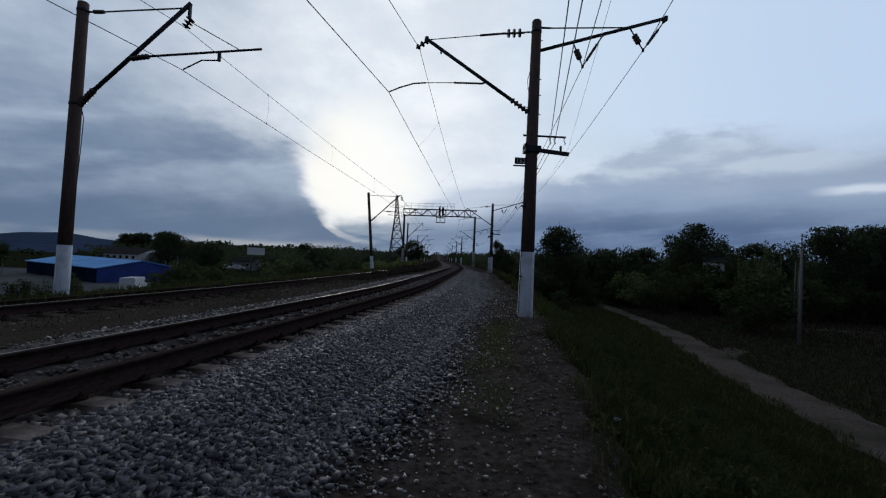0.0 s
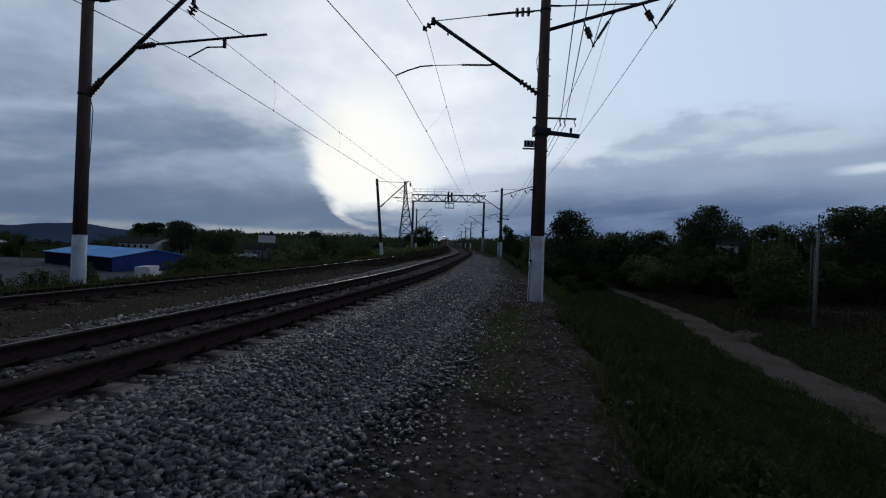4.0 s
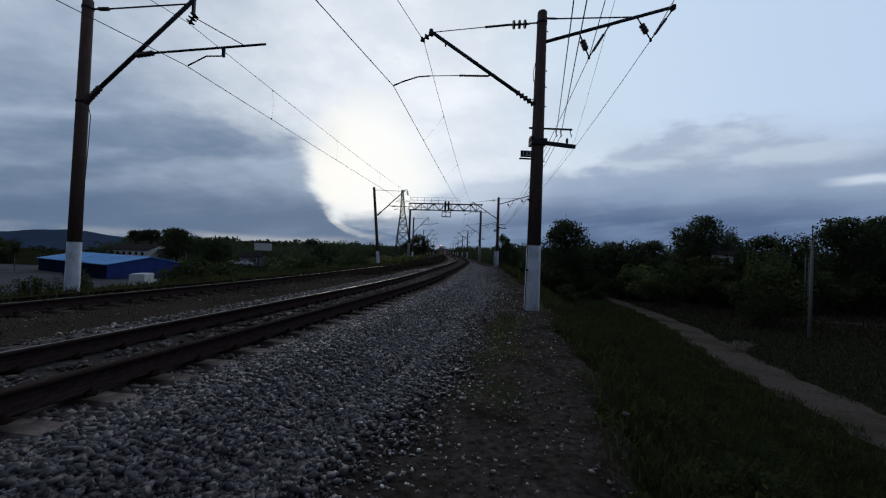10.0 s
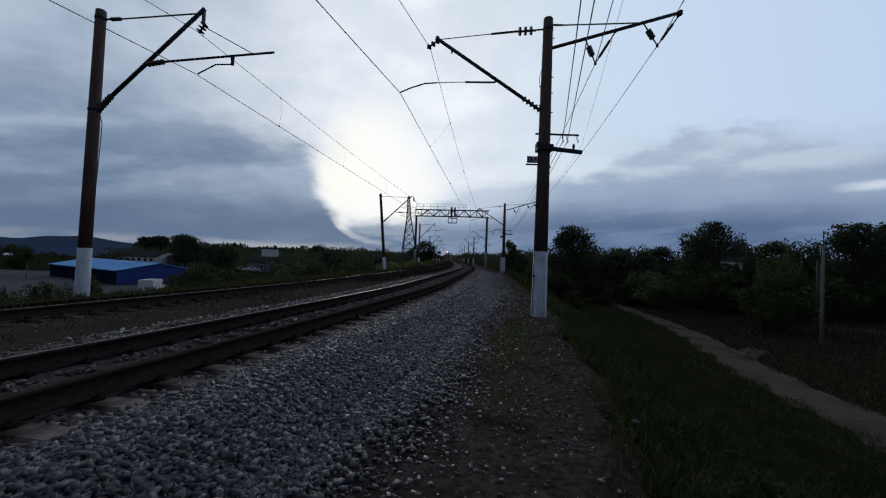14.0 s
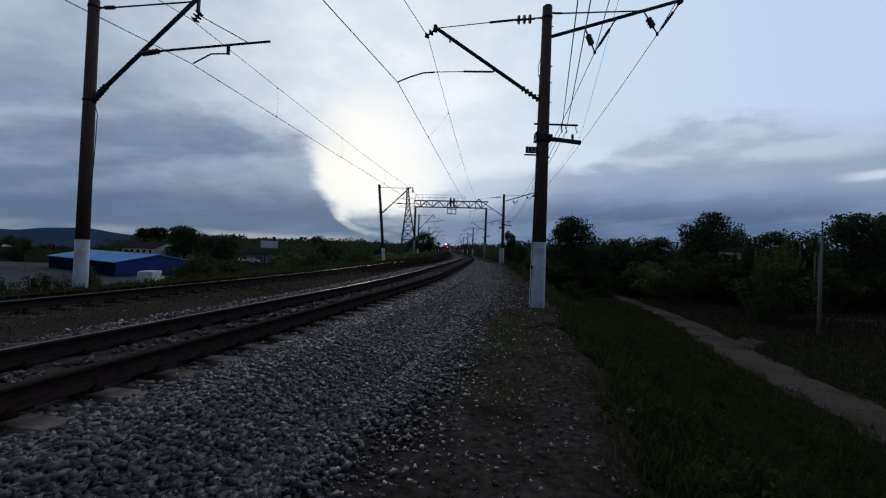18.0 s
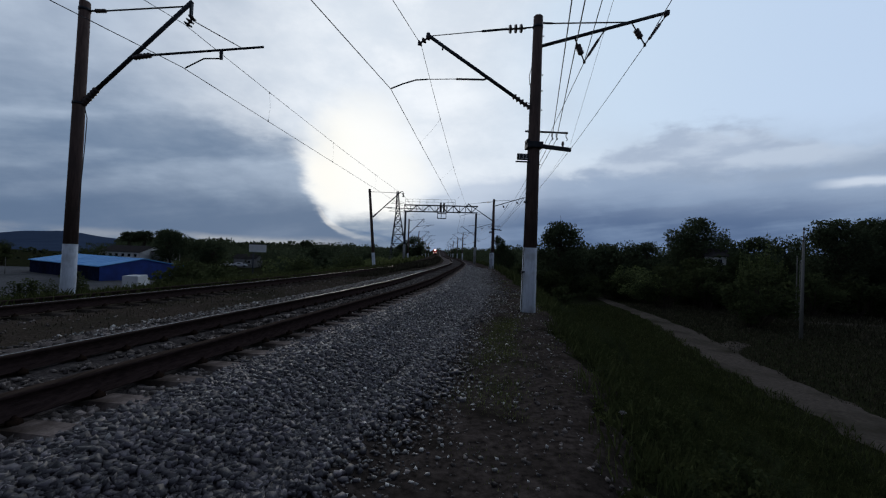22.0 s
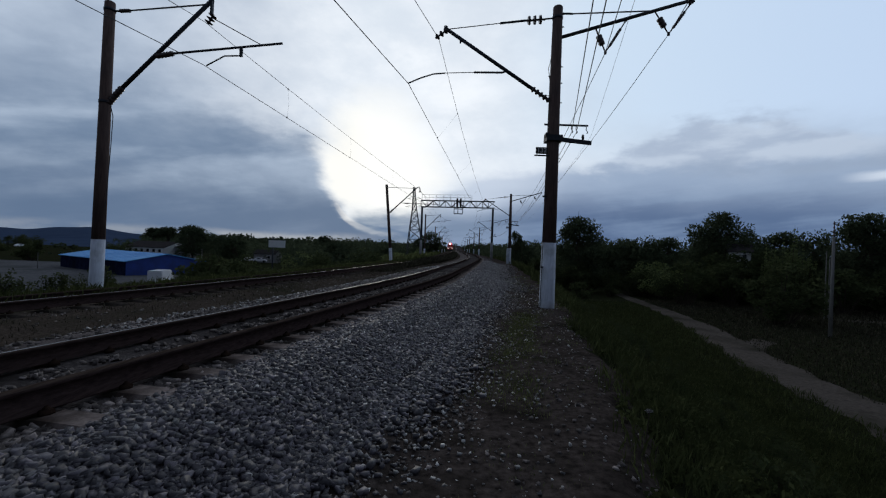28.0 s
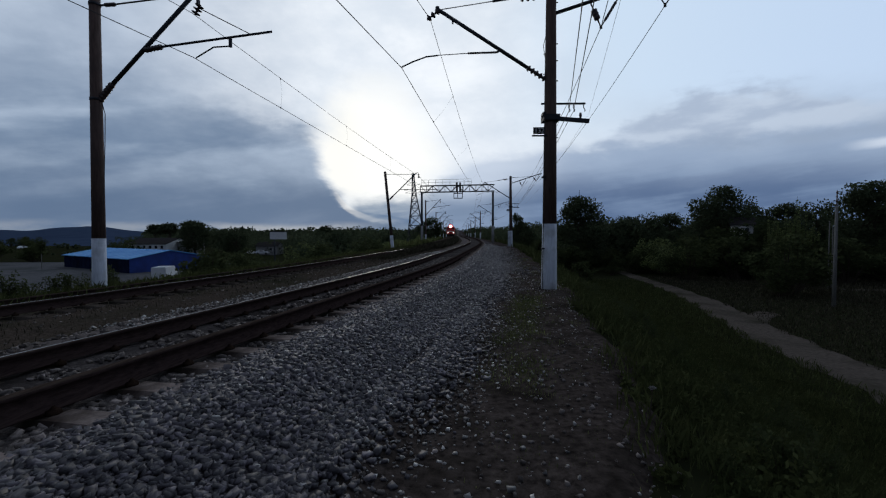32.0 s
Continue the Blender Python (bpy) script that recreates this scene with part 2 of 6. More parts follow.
# ---------------------------------------------------------------- materials
def material(name, dark, light, scale=8.0, rough=0.8, metal=0.0, bump=0.3, detail=6.0, spread=0.0, stain=None, stain_scale=0.6, glow=0.0, coat=0.0, stretch=None, island=0.0, sheer=0.0):
    m = bpy.data.materials.new(name)
    m.use_nodes = True
    t = m.node_tree
    b = t.nodes["Principled BSDF"]
    tc = t.nodes.new("ShaderNodeTexCoord")
    vec = tc.outputs["Object"]
    if stretch:
        mp = t.nodes.new("ShaderNodeMapping")
        mp.inputs["Scale"].default_value = stretch
        t.links.new(vec, mp.inputs[0])
        vec = mp.outputs[0]
    n = t.nodes.new("ShaderNodeTexNoise")
    n.inputs["Scale"].default_value, n.inputs["Detail"].default_value, n.inputs["Roughness"].default_value = scale, detail, 0.65
    t.links.new(vec, n.inputs["Vector"])
    ramp = t.nodes.new("ShaderNodeValToRGB")
    ramp.color_ramp.elements[0].position, ramp.color_ramp.elements[1].position = 0.32, 0.7
    ramp.color_ramp.elements[0].color, ramp.color_ramp.elements[1].color = (*dark, 1), (*light, 1)
    t.links.new(n.outputs[0], ramp.inputs[0])
    out = ramp.outputs[0]
    if stain:
        n2 = t.nodes.new("ShaderNodeTexNoise")
        n2.inputs["Scale"].default_value, n2.inputs["Detail"].default_value = stain_scale, 5.0
        t.links.new(tc.outputs["Object"], n2.inputs["Vector"])
        r2 = t.nodes.new("ShaderNodeMapRange")
        r2.inputs[1].default_value, r2.inputs[2].default_value = 0.48, 0.68
        t.links.new(n2.outputs[0], r2.inputs[0])
        mx = t.nodes.new("ShaderNodeMix")
        mx.data_type = "RGBA"
        t.links.new(r2.outputs[0], mx.inputs[0])
        t.links.new(out, mx.inputs[6])
        mx.inputs[7].default_value = (*stain, 1)
        out = mx.outputs[2]
    if spread or island:
        src = t.nodes.new("ShaderNodeObjectInfo").outputs["Random"] if spread else t.nodes.new("ShaderNodeNewGeometry").outputs["Random Per Island"]
        k = spread or island
        mr = t.nodes.new("ShaderNodeMapRange")
        mr.inputs[3].default_value, mr.inputs[4].default_value = 1 - k, 1 + k * (2.2 if island else 1)
        if island:  # a few pale pieces among many dull ones
            pw = t.nodes.new("ShaderNodeMath")
            pw.operation, pw.inputs[1].default_value = "POWER", 3.4
            t.links.new(src, pw.inputs[0])
            src = pw.outputs[0]
        t.links.new(src, mr.inputs[0])
        hs = t.nodes.new("ShaderNodeHueSaturation")
        t.links.new(mr.outputs[0], hs.inputs["Value"])
        t.links.new(out, hs.inputs["Color"])
        out = hs.outputs[0]
    t.links.new(out, b.inputs["Base Color"])
    if sheer:  # light seeps through thin leaves
        tr = t.nodes.new("ShaderNodeBsdfTranslucent")
        mixer = t.nodes.new("ShaderNodeMixShader")
        mixer.inputs[0].default_value = sheer
        t.links.new(out, tr.inputs[0])
        t.links.new(b.outputs[0], mixer.inputs[1])
        t.links.new(tr.outputs[0], mixer.inputs[2])
        t.links.new(mixer.outputs[0], t.nodes["Material Output"].inputs[0])
    rr = t.nodes.new("ShaderNodeMapRange")
    rr.inputs[3].default_value, rr.inputs[4].default_value = max(0.05, rough - 0.1), min(1, rough + 0.1)
    t.links.new(n.outputs[0], rr.inputs[0])
    t.links.new(rr.outputs[0], b.inputs["Roughness"])
    b.inputs["Metallic"].default_value = metal
    if coat:
        b.inputs["Coat Weight"].default_value = coat
    if bump:
        bp = t.nodes.new("ShaderNodeBump")
        bp.inputs["Strength"].default_value, bp.inputs["Distance"].default_value = bump, 0.02
        t.links.new(n.outputs[0], bp.inputs["Height"])
        t.links.new(bp.outputs[0], b.inputs["Normal"])
    if glow:
        b.inputs["Emission Color"].default_value = (*light, 1)
        b.inputs["Emission Strength"].default_value = glow
    if not metal and rough > 0.72:
        b.inputs["Specular IOR Level"].default_value = 0.0 if rough >= 0.9 else 0.2
    return m


M_STONE = material("crushed_stone", (0.035, 0.0305, 0.0355), (0.104, 0.0905, 0.103), 24, 0.55, bump=0.25, island=0.5)
M_CHUNK = material("loose_crushed_stone", (0.033, 0.0295, 0.035), (0.1, 0.09, 0.103), 24, 0.58, bump=0.25, spread=0.5)
M_OLDSTONE = material("sooty_crushed_stone", (0.07427, 0.0619, 0.05694), (0.2179, 0.1858, 0.1708), 24, 0.85, bump=0.5, island=0.5)
M_BALLAST = material("ballast", (0.034, 0.03, 0.0325), (0.13, 0.114, 0.121), 26, 0.95, bump=1.0, stain=(0.031, 0.026, 0.023), stain_scale=0.35)
M_INNERBED = material("brownish_ballast", (0.062, 0.053, 0.051), (0.21, 0.18, 0.17), 26, 0.95, bump=1.0, stain=(0.042, 0.034, 0.03), stain_scale=0.4)
M_OILBED = material("oil_stained_ballast", (0.03, 0.0265, 0.026), (0.11, 0.096, 0.092), 26, 0.95, bump=1.0, stain=(0.022, 0.019, 0.017), stain_scale=0.5)
M_OLDBED = material("earthy_ballast", (0.03, 0.0245, 0.02), (0.092, 0.072, 0.058), 20, 0.97, bump=1.0, stain=(0.026, 0.027, 0.017), stain_scale=0.5)
M_DIRT = material("trodden_dirt", (0.014, 0.0112, 0.0098), (0.092, 0.073, 0.064), 11, 0.97, bump=1.0, detail=10, stain=(0.02, 0.0165, 0.0135), stain_scale=1.3)
M_TRAIL = material("trail_dust", (0.0616, 0.0506, 0.0429), (0.11, 0.0935, 0.0803), 5, 0.97, bump=0.4, stain=(0.04, 0.037, 0.027), stain_scale=0.3)
M_YARD = material("worn_concrete_yard", (0.074, 0.075, 0.081), (0.136, 0.136, 0.141), 2.0, 0.9, bump=0.3, stain=(0.066, 0.069, 0.07), stain_scale=0.12)
M_MEADOW = material("meadow_soil", (0.01323, 0.0153, 0.0081), (0.02835, 0.0306, 0.0144), 1.6, 0.97, bump=0.6, stain=(0.019, 0.02, 0.012), stain_scale=0.08)
M_GRASS = material("grass", (0.0385, 0.0485, 0.0195), (0.08, 0.089, 0.0355), 1.2, 0.9, bump=0, island=0.25, sheer=0.3)
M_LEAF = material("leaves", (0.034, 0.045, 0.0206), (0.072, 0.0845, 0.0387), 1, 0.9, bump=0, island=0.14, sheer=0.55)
# the leaf green painted lighter, for foliage that reads as better lit
M_LEAF_PALE = material("pale_olive_leaves", (0.09, 0.116, 0.049), (0.172, 0.201, 0.083), 1, 0.9, bump=0, island=0.14, sheer=0.55)
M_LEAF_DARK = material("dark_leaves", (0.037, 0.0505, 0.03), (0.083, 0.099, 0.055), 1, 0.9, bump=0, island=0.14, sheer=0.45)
M_OLIVE = material("olive_verge_grass", (0.0715, 0.0858, 0.033), (0.143, 0.1562, 0.0605), 1.2, 0.9, bump=0, island=0.3, sheer=0.45)
M_SEDGE = material("dull_brown_sedge", (0.0462, 0.04275, 0.0285), (0.09075, 0.0798, 0.054), 1.2, 0.9, bump=0, island=0.3)
M_CHIP = material("limestone_chips_and_glints", (0.155, 0.147, 0.14), (0.42, 0.4, 0.38), 24, 0.55, bump=0.3, island=0.6)
M_BARK = material("bark", (0.03, 0.025, 0.02), (0.08, 0.065, 0.05), 14, 0.95, bump=0.8, stretch=(1, 1, 0.15))
M_RAIL = material("rail_rust", (0.022, 0.015, 0.0142), (0.055, 0.037, 0.034), 14, 0.92, 0.0, bump=0.4, stretch=(3, 0.4, 3))
M_RAILHEAD = material("worn_rail_head", (0.15, 0.14, 0.135), (0.24, 0.23, 0.22), 6, 0.4, 0.8, bump=0.05, stretch=(6, 0.2, 6))
M_RUSTHEAD = material("rust_filmed_rail_head", (0.03, 0.021, 0.017), (0.075, 0.055, 0.045), 6, 0.92, 0.0, bump=0.1, stretch=(6, 0.2, 6))
M_SLEEPER = material("weathered_concrete_sleeper", (0.125, 0.1, 0.09), (0.3, 0.245, 0.222), 12, 0.9, bump=0.5, spread=0.3, stain=(0.042, 0.032, 0.027), stain_scale=1.6)
M_OLDSLEEPER = material("dark_old_sleeper", (0.035, 0.028, 0.024), (0.085, 0.07, 0.06), 12, 0.95, bump=0.5, spread=0.3, stain=(0.03, 0.025, 0.02), stain_scale=1.6)
M_CLIP = material("rusty_fastener", (0.014, 0.009, 0.007), (0.035, 0.022, 0.016), 20, 0.9, 0.0, bump=0.4)
M_POLE = material("brown_stained_concrete", (0.085, 0.055, 0.046), (0.17, 0.115, 0.097), 5, 0.85, bump=0.4, stretch=(4, 4, 0.5), stain=(0.09, 0.066, 0.06), stain_scale=0.9)
M_WHITE = material("chalky_white_paint", (0.42, 0.455, 0.51), (0.62, 0.655, 0.72), 5, 0.85, bump=0.3, stretch=(3, 3, 0.5), stain=(0.34, 0.35, 0.37), stain_scale=2.0)
M_STEEL = material("dark_galvanised_steel", (0.011, 0.0135, 0.02), (0.03, 0.035, 0.046), 12, 0.65, 0.1, bump=0.2)
M_INSUL = material("brown_glazed_porcelain", (0.035, 0.022, 0.02), (0.075, 0.045, 0.04), 9, 0.35, bump=0.05)
M_WIRE = material("weathered_copper_wire", (0.03, 0.03, 0.032), (0.07, 0.068, 0.07), 9, 0.6, 0.4, bump=0)
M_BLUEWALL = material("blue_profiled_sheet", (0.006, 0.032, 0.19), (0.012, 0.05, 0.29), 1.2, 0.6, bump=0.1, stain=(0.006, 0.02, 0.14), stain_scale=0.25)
M_BLUEROOF = material("light_blue_roofing", (0.07, 0.31, 0.66), (0.12, 0.4, 0.76), 0.8, 0.7, bump=0.1, stain=(0.04, 0.24, 0.6), stain_scale=0.2)
M_PLASTER = material("white_plaster", (0.7, 0.7, 0.7), (0.86, 0.86, 0.85), 2, 0.9, bump=0.2, stain=(0.6, 0.6, 0.59), stain_scale=0.4)
M_ROOF = material("grey_slate_roof", (0.025, 0.022, 0.022), (0.06, 0.055, 0.055), 3, 0.9, bump=0.4)
M_DARKGLASS = material("dark_window", (0.01, 0.012, 0.016), (0.02, 0.024, 0.03), 2, 0.12, bump=0)
M_CONC = material("grey_concrete", (0.2, 0.2, 0.2), (0.33, 0.32, 0.32), 5, 0.9, bump=0.3, stain=(0.16, 0.16, 0.15), stain_scale=1.0)
M_RED = material("red_locomotive_paint", (0.5, 0.016, 0.012), (0.66, 0.024, 0.018), 2, 0.45, bump=0.05)
M_LOCOGREY = material("grey_locomotive_paint", (0.1, 0.1, 0.105), (0.2, 0.2, 0.21), 3, 0.6, bump=0.1)
M_BLACK = material("black_running_gear", (0.008, 0.008, 0.009), (0.03, 0.028, 0.026), 6, 0.7, 0.2, bump=0.2)
M_PROJECTOR = material("warm_white_headlight", (1.0, 0.72, 0.66), (1.0, 0.76, 0.7), 1, 0.3, bump=0, glow=9)
M_BUFFERLIGHT = material("warm_white_marker_light", (1.0, 0.66, 0.58), (1.0, 0.7, 0.62), 1, 0.3, bump=0, glow=3)
M_WOODPOLE = material("grey_weathered_concrete_post", (0.13, 0.126, 0.118), (0.23, 0.222, 0.21), 7, 0.9, bump=0.4, stretch=(4, 4, 0.4))
# distance haze is mixed into the hills' blue base colour
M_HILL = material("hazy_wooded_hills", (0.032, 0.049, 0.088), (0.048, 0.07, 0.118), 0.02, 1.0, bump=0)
M_CARWHITE = material("white_car_paint", (0.65, 0.66, 0.68), (0.78, 0.78, 0.8), 2, 0.3, bump=0, coat=0.5)
M_TYRE = material("black_rubber", (0.012, 0.012, 0.012), (0.025, 0.025, 0.025), 9, 0.9, bump=0.2)
M_SIGN = material("white_sign_board", (0.7, 0.7, 0.7), (0.84, 0.84, 0.83), 3, 0.7, bump=0.05)
M_NAVY = material("dark_navy_wall", (0.008, 0.011, 0.03), (0.02, 0.026, 0.06), 1.0, 0.95, bump=0.1, stain=(0.012, 0.014, 0.026), stain_scale=0.4)
# the headlight's red halo, done as emission
M_LITRED = material("red_headlight_halo", (1.0, 0.03, 0.025), (1.0, 0.04, 0.03), 1, 0.5, bump=0, glow=1.4)

# ---------------------------------------------------------------- mesh tools
def box(bm, cx, cy, cz, sx, sy, sz, m=None):
    vs = []
    for dz in (-0.5, 0.5):
        for dx, dy in ((-0.5, -0.5), (0.5, -0.5), (0.5, 0.5), (-0.5, 0.5)):
            v = Vector((cx + dx * sx, cy + dy * sy, cz + dz * sz))
            vs.append(bm.verts.new(m @ v if m else v))
    for f in ((3, 2, 1, 0), (4, 5, 6, 7), (0, 1, 5, 4), (1, 2, 6, 5), (2, 3, 7, 6), (3, 0, 4, 7)):
        bm.faces.new([vs[i] for i in f])


def rod(bm, pts, radii, seg=8, caps=True):
    """A round bar through pts, with a radius at each."""
    pts = [Vector(p) for p in pts]
    if isinstance(radii, (int, float)):
        radii = [radii] * len(pts)
    rings = []
    for i, p in enumerate(pts):
        d = (pts[min(i + 1, len(pts) - 1)] - pts[max(i - 1, 0)]).normalized()
        a = d.orthogonal().normalized() if i == 0 else (a - d * a.dot(d)).normalized()
        b = d.cross(a)
        rings.append([bm.verts.new(p + (a * math.cos(2 * math.pi * k / seg) + b * math.sin(2 * math.pi * k / seg)) * radii[i]) for k in range(seg)])
    for r0, r1 in zip(rings, rings[1:]):
        for k in range(seg):
            f = bm.faces.new((r0[k], r0[(k + 1) % seg], r1[(k + 1) % seg], r1[k]))
            f.smooth = seg > 5
    if caps:
        bm.faces.new(rings[0][::-1])
        bm.faces.new(rings[-1])


def insulator(bm, a, b, r=0.07, discs=4, core=0.03):
    """A string of porcelain sheds between two points."""
    a, b = Vector(a), Vector(b)
    pts, rad = [a], [core]
    for i in range(discs):
        for f, rr in ((0.15, core), (0.35, r), (0.6, r * 0.9), (0.85, core)):
            pts.append(a.lerp(b, (i + f) / discs))
            rad.append(rr)
    pts.append(b)
    rad.append(core)
    rod(bm, pts, rad, 10)


def mesh_of(bm, name, mats):
    me = bpy.data.meshes.new(name)
    bmesh.ops.recalc_face_normals(bm, faces=bm.faces)
    bm.to_mesh(me)
    bm.free()
    for m in mats if isinstance(mats, (list, tuple)) else [mats]:
        me.materials.append(m)
    return me


def part(name, bm, mat, parent=None, label=""):
    """Links a bmesh as one mesh object, under a thing if one is given."""
    ob = new(name, mesh_of(bm, name, mat))
    if parent:
        ob.parent = parent
    return tagged(ob, label)


def big_mesh(name, verts, faces, mat, smooth=False):
    """One mesh from arrays: verts (n, 3), faces (m, k)."""
    verts, faces = np.asarray(verts, dtype=np.float32), np.asarray(faces, dtype=np.int32)
    me = bpy.data.meshes.new(name)
    k = faces.shape[1]
    me.vertices.add(len(verts))
    me.vertices.foreach_set("co", verts.ravel())
    me.loops.add(faces.size)
    me.loops.foreach_set("vertex_index", faces.ravel())
    me.polygons.add(len(faces))
    me.polygons.foreach_set("loop_start", np.arange(len(faces), dtype=np.int32) * k)
    if smooth:
        me.polygons.foreach_set("use_smooth", np.ones(len(faces), dtype=bool))
    me.update(calc_edges=True)
    me.validate()
    for m in mat if isinstance(mat, (list, tuple)) else [mat]:
        me.materials.append(m)
    return me


def empty(name, m=None):
    ob = new(name)
    ob.empty_display_size = 0.3
    if m:
        ob.matrix_basis = m
    return ob


# ---------------------------------------------------------------- the line
# centre of the near track: x for each y
LINE_Y = np.array([-400, -120, -60, -30, -10, 0, 5, 9, 13.7, 17.4, 24.7, 35, 45, 57, 80, 110, 160, 231, 303, 375, 480, 750, 3000.0])
LINE_X = np.array([-190, -49, -23.2, -12.9, -6.95, -4.38, -3.29, -2.49, -1.62, -1.05, -0.22, 0.9, 1.9, 2.95, 4.0, 4.6, 4.8, 4.85, 5.2, 6.0, 6.3, 6.4, 6.4])
GRADE_Y, GRADE_Z = [0, 330, 400, 500, 630, 750], [0, 0, 1.6, 5.0, 7.0, 8.2]
SPACING = 5.6
CANT = 0.1


def _tangents():
    d = np.diff(LINE_X) / np.diff(LINE_Y)
    m = np.empty_like(LINE_X)
    m[0], m[-1] = d[0], d[-1]
    m[1:-1] = (d[:-1] * np.diff(LINE_Y)[1:] + d[1:] * np.diff(LINE_Y)[:-1]) / (np.diff(LINE_Y)[1:] + np.diff(LINE_Y)[:-1])
    return m


LINE_M = _tangents()


def line_x(y):
    y = np.clip(np.asarray(y, dtype=float), -399, 2999)
    i = np.clip(np.searchsorted(LINE_Y, y) - 1, 0, len(LINE_Y) - 2)
    h = LINE_Y[i + 1] - LINE_Y[i]
    t = (y - LINE_Y[i]) / h
    return ((2 * t**3 - 3 * t**2 + 1) * LINE_X[i] + (t**3 - 2 * t**2 + t) * h * LINE_M[i] + (-2 * t**3 + 3 * t**2) * LINE_X[i + 1] + (t**3 - t**2) * h * LINE_M[i + 1])


def line_slope(y):
    return (line_x(np.asarray(y) + 0.5) - line_x(np.asarray(y) - 0.5))


def offset(x, y):
    """Signed distance from the near track's centre, right positive."""
    s = line_slope(y)
    return (x - line_x(y)) / np.sqrt(1 + s * s)


def at(y, d):
    """The point at distance d to the right of the near track, abreast of y."""
    s = line_slope(y)
    n = np.sqrt(1 + s * s)
    return line_x(y) + d / n, y - d * s / n


BED_D = np.array([-9.3, -8.6, -7.6, -6.95, -4.25, -3.6, -2.9, -2.2, -1.35, 1.35, 1.85, 2.5, 3.15, 3.5])
BED_Z = np.array([-0.25, 0.0, 0.14, 0.155, 0.255, 0.27, 0.17, 0.26, 0.29, 0.42, 0.43, 0.2, 0.015, -0.12])
LOW_R, LOW_L = -4.3, -4.8


def grade(y):
    """The line climbs gently in the distance."""
    return np.interp(y, GRADE_Y, GRADE_Z)


def bed_z(d):
    return np.interp(d, BED_D, BED_Z)


def soil_z(x, y):
    d = offset(x, y)
    z = np.interp(d, [-60, -18, -17, -9.6, -8.9, -8, 3.0, 5.0, 5.6, 11.5, 13, 60], [LOW_L - 0.3, LOW_L, LOW_L + 0.25, -0.25, -0.03, -0.1, -0.12, -0.03, -0.25, LOW_R + 0.3, LOW_R, LOW_R])
    rough = 0.03 * np.sin(x * 3.1 + y * 1.3) * np.sin(y * 2.3 - x * 0.7) + 0.02 * np.sin(x * 7.7) * np.sin(y * 6.1 + 1)
    far = np.clip((np.abs(d) - 12) / 30, 0, 1)
    return z + rough * np.where((d > 3.2) | (d < -8.6), 1, 0.2) + far * 0.25 * np.sin(x * 0.11 + 1) * np.sin(y * 0.09) + grade(y) * np.clip(1 - (np.abs(d) - 40) / 120, 0, 1)

# ---------------------------------------------------------------- ground
def graded(lo, hi, fine_lo, fine_hi, step, grow=1.18):
    out = list(np.arange(fine_lo, fine_hi + step / 2, step))
    s, v = step, fine_hi
    while v < hi:
        s *= grow
        v += s
        out.append(v)
    s, v = step, fine_lo
    while v > lo:
        s *= grow
        v -= s
        out.insert(0, v)
    return np.array(out)


def sheet(name, gx, gy, zf, mat):
    X, Y = np.meshgrid(gx, gy)
    Z = zf(X, Y)
    v = np.stack([X, Y, Z], -1).reshape(-1, 3)
    nx, ny = len(gx), len(gy)
    i = (np.arange(ny - 1)[:, None] * nx + np.arange(nx - 1)[None, :]).ravel()
    f = np.stack([i, i + 1, i + nx + 1, i + nx], -1)
    return new(name, big_mesh(name, v, f, mat, True))


ground = sheet("ground", graded(-2500, 2500, -26, 26, 0.5, 1.13), graded(-1500, 4000, -14, 40, 0.6, 1.06), soil_z, M_MEADOW)
tagged(ground, "dark meadow soil falling away from the railway embankment", "ground", kind="structure")


def ribbon(name, ys, ds, zf, mat):
    """A strip along the line: stations ys, distances ds, height zf(d, y)."""
    Yg, Dg = np.meshgrid(ys, ds, indexing="ij")
    X, Y = at(Yg, Dg)
    Z = zf(Dg, Yg) + grade(Yg)
    v = np.stack([X, Y, Z], -1).reshape(-1, 3)
    n = len(ds)
    i = (np.arange(len(ys) - 1)[:, None] * n + np.arange(n - 1)[None, :]).ravel()
    return new(name, big_mesh(name, v, np.stack([i, i + n, i + n + 1, i + 1], -1)[:, ::-1], mat, True))


stations = graded(-300, 1200, -12, 60, 0.25, 1.08)
lumps = lambda d, y: 0.014 * np.sin(d * 9.1 + 1.7 * np.sin(y * 3.3)) * np.sin(y * 7.9 + d * 2.1)
old_bed = ribbon("old_ballast_bed", stations, np.arange(-9.3, -2.39, 0.17), lambda d, y: bed_z(d) + lumps(d, y), M_OLDBED)
tagged(old_bed, "earthy dark ballast overgrown with low weeds under the second track", "ballast", kind="structure")
ribs_d = np.append(np.arange(-2.42, -1.0, 0.12), -0.98)
inner = ribbon("inner_ballast", stations, ribs_d, lambda d, y: bed_z(d) + lumps(d, y), M_INNERBED)
tagged(inner, "brownish grey ballast shoulder between the two tracks", "ballast", kind="structure")
oiled = ribbon("track_ballast", stations, np.append(np.arange(-0.98, 1.3, 0.12), 1.3), lambda d, y: bed_z(d) + lumps(d, y), M_OILBED)
tagged(oiled, "dark oil-stained ballast between the rails of the near track", "ballast", kind="structure")
bed = ribbon("ballast_bed", stations, np.append(np.arange(1.3, 3.5, 0.12), 3.5), lambda d, y: bed_z(d) + lumps(d, y), M_BALLAST)
tagged(bed, "grey crushed stone ballast bed under two railway tracks", "ballast", kind="structure")


def dirt_z(d):
    return np.interp(d, [2.55, 2.8, 3.0, 3.3, 4.6, 5.2, 5.7], [0.1, 0.125, 0.078, 0.012, 0.01, -0.02, -0.22])


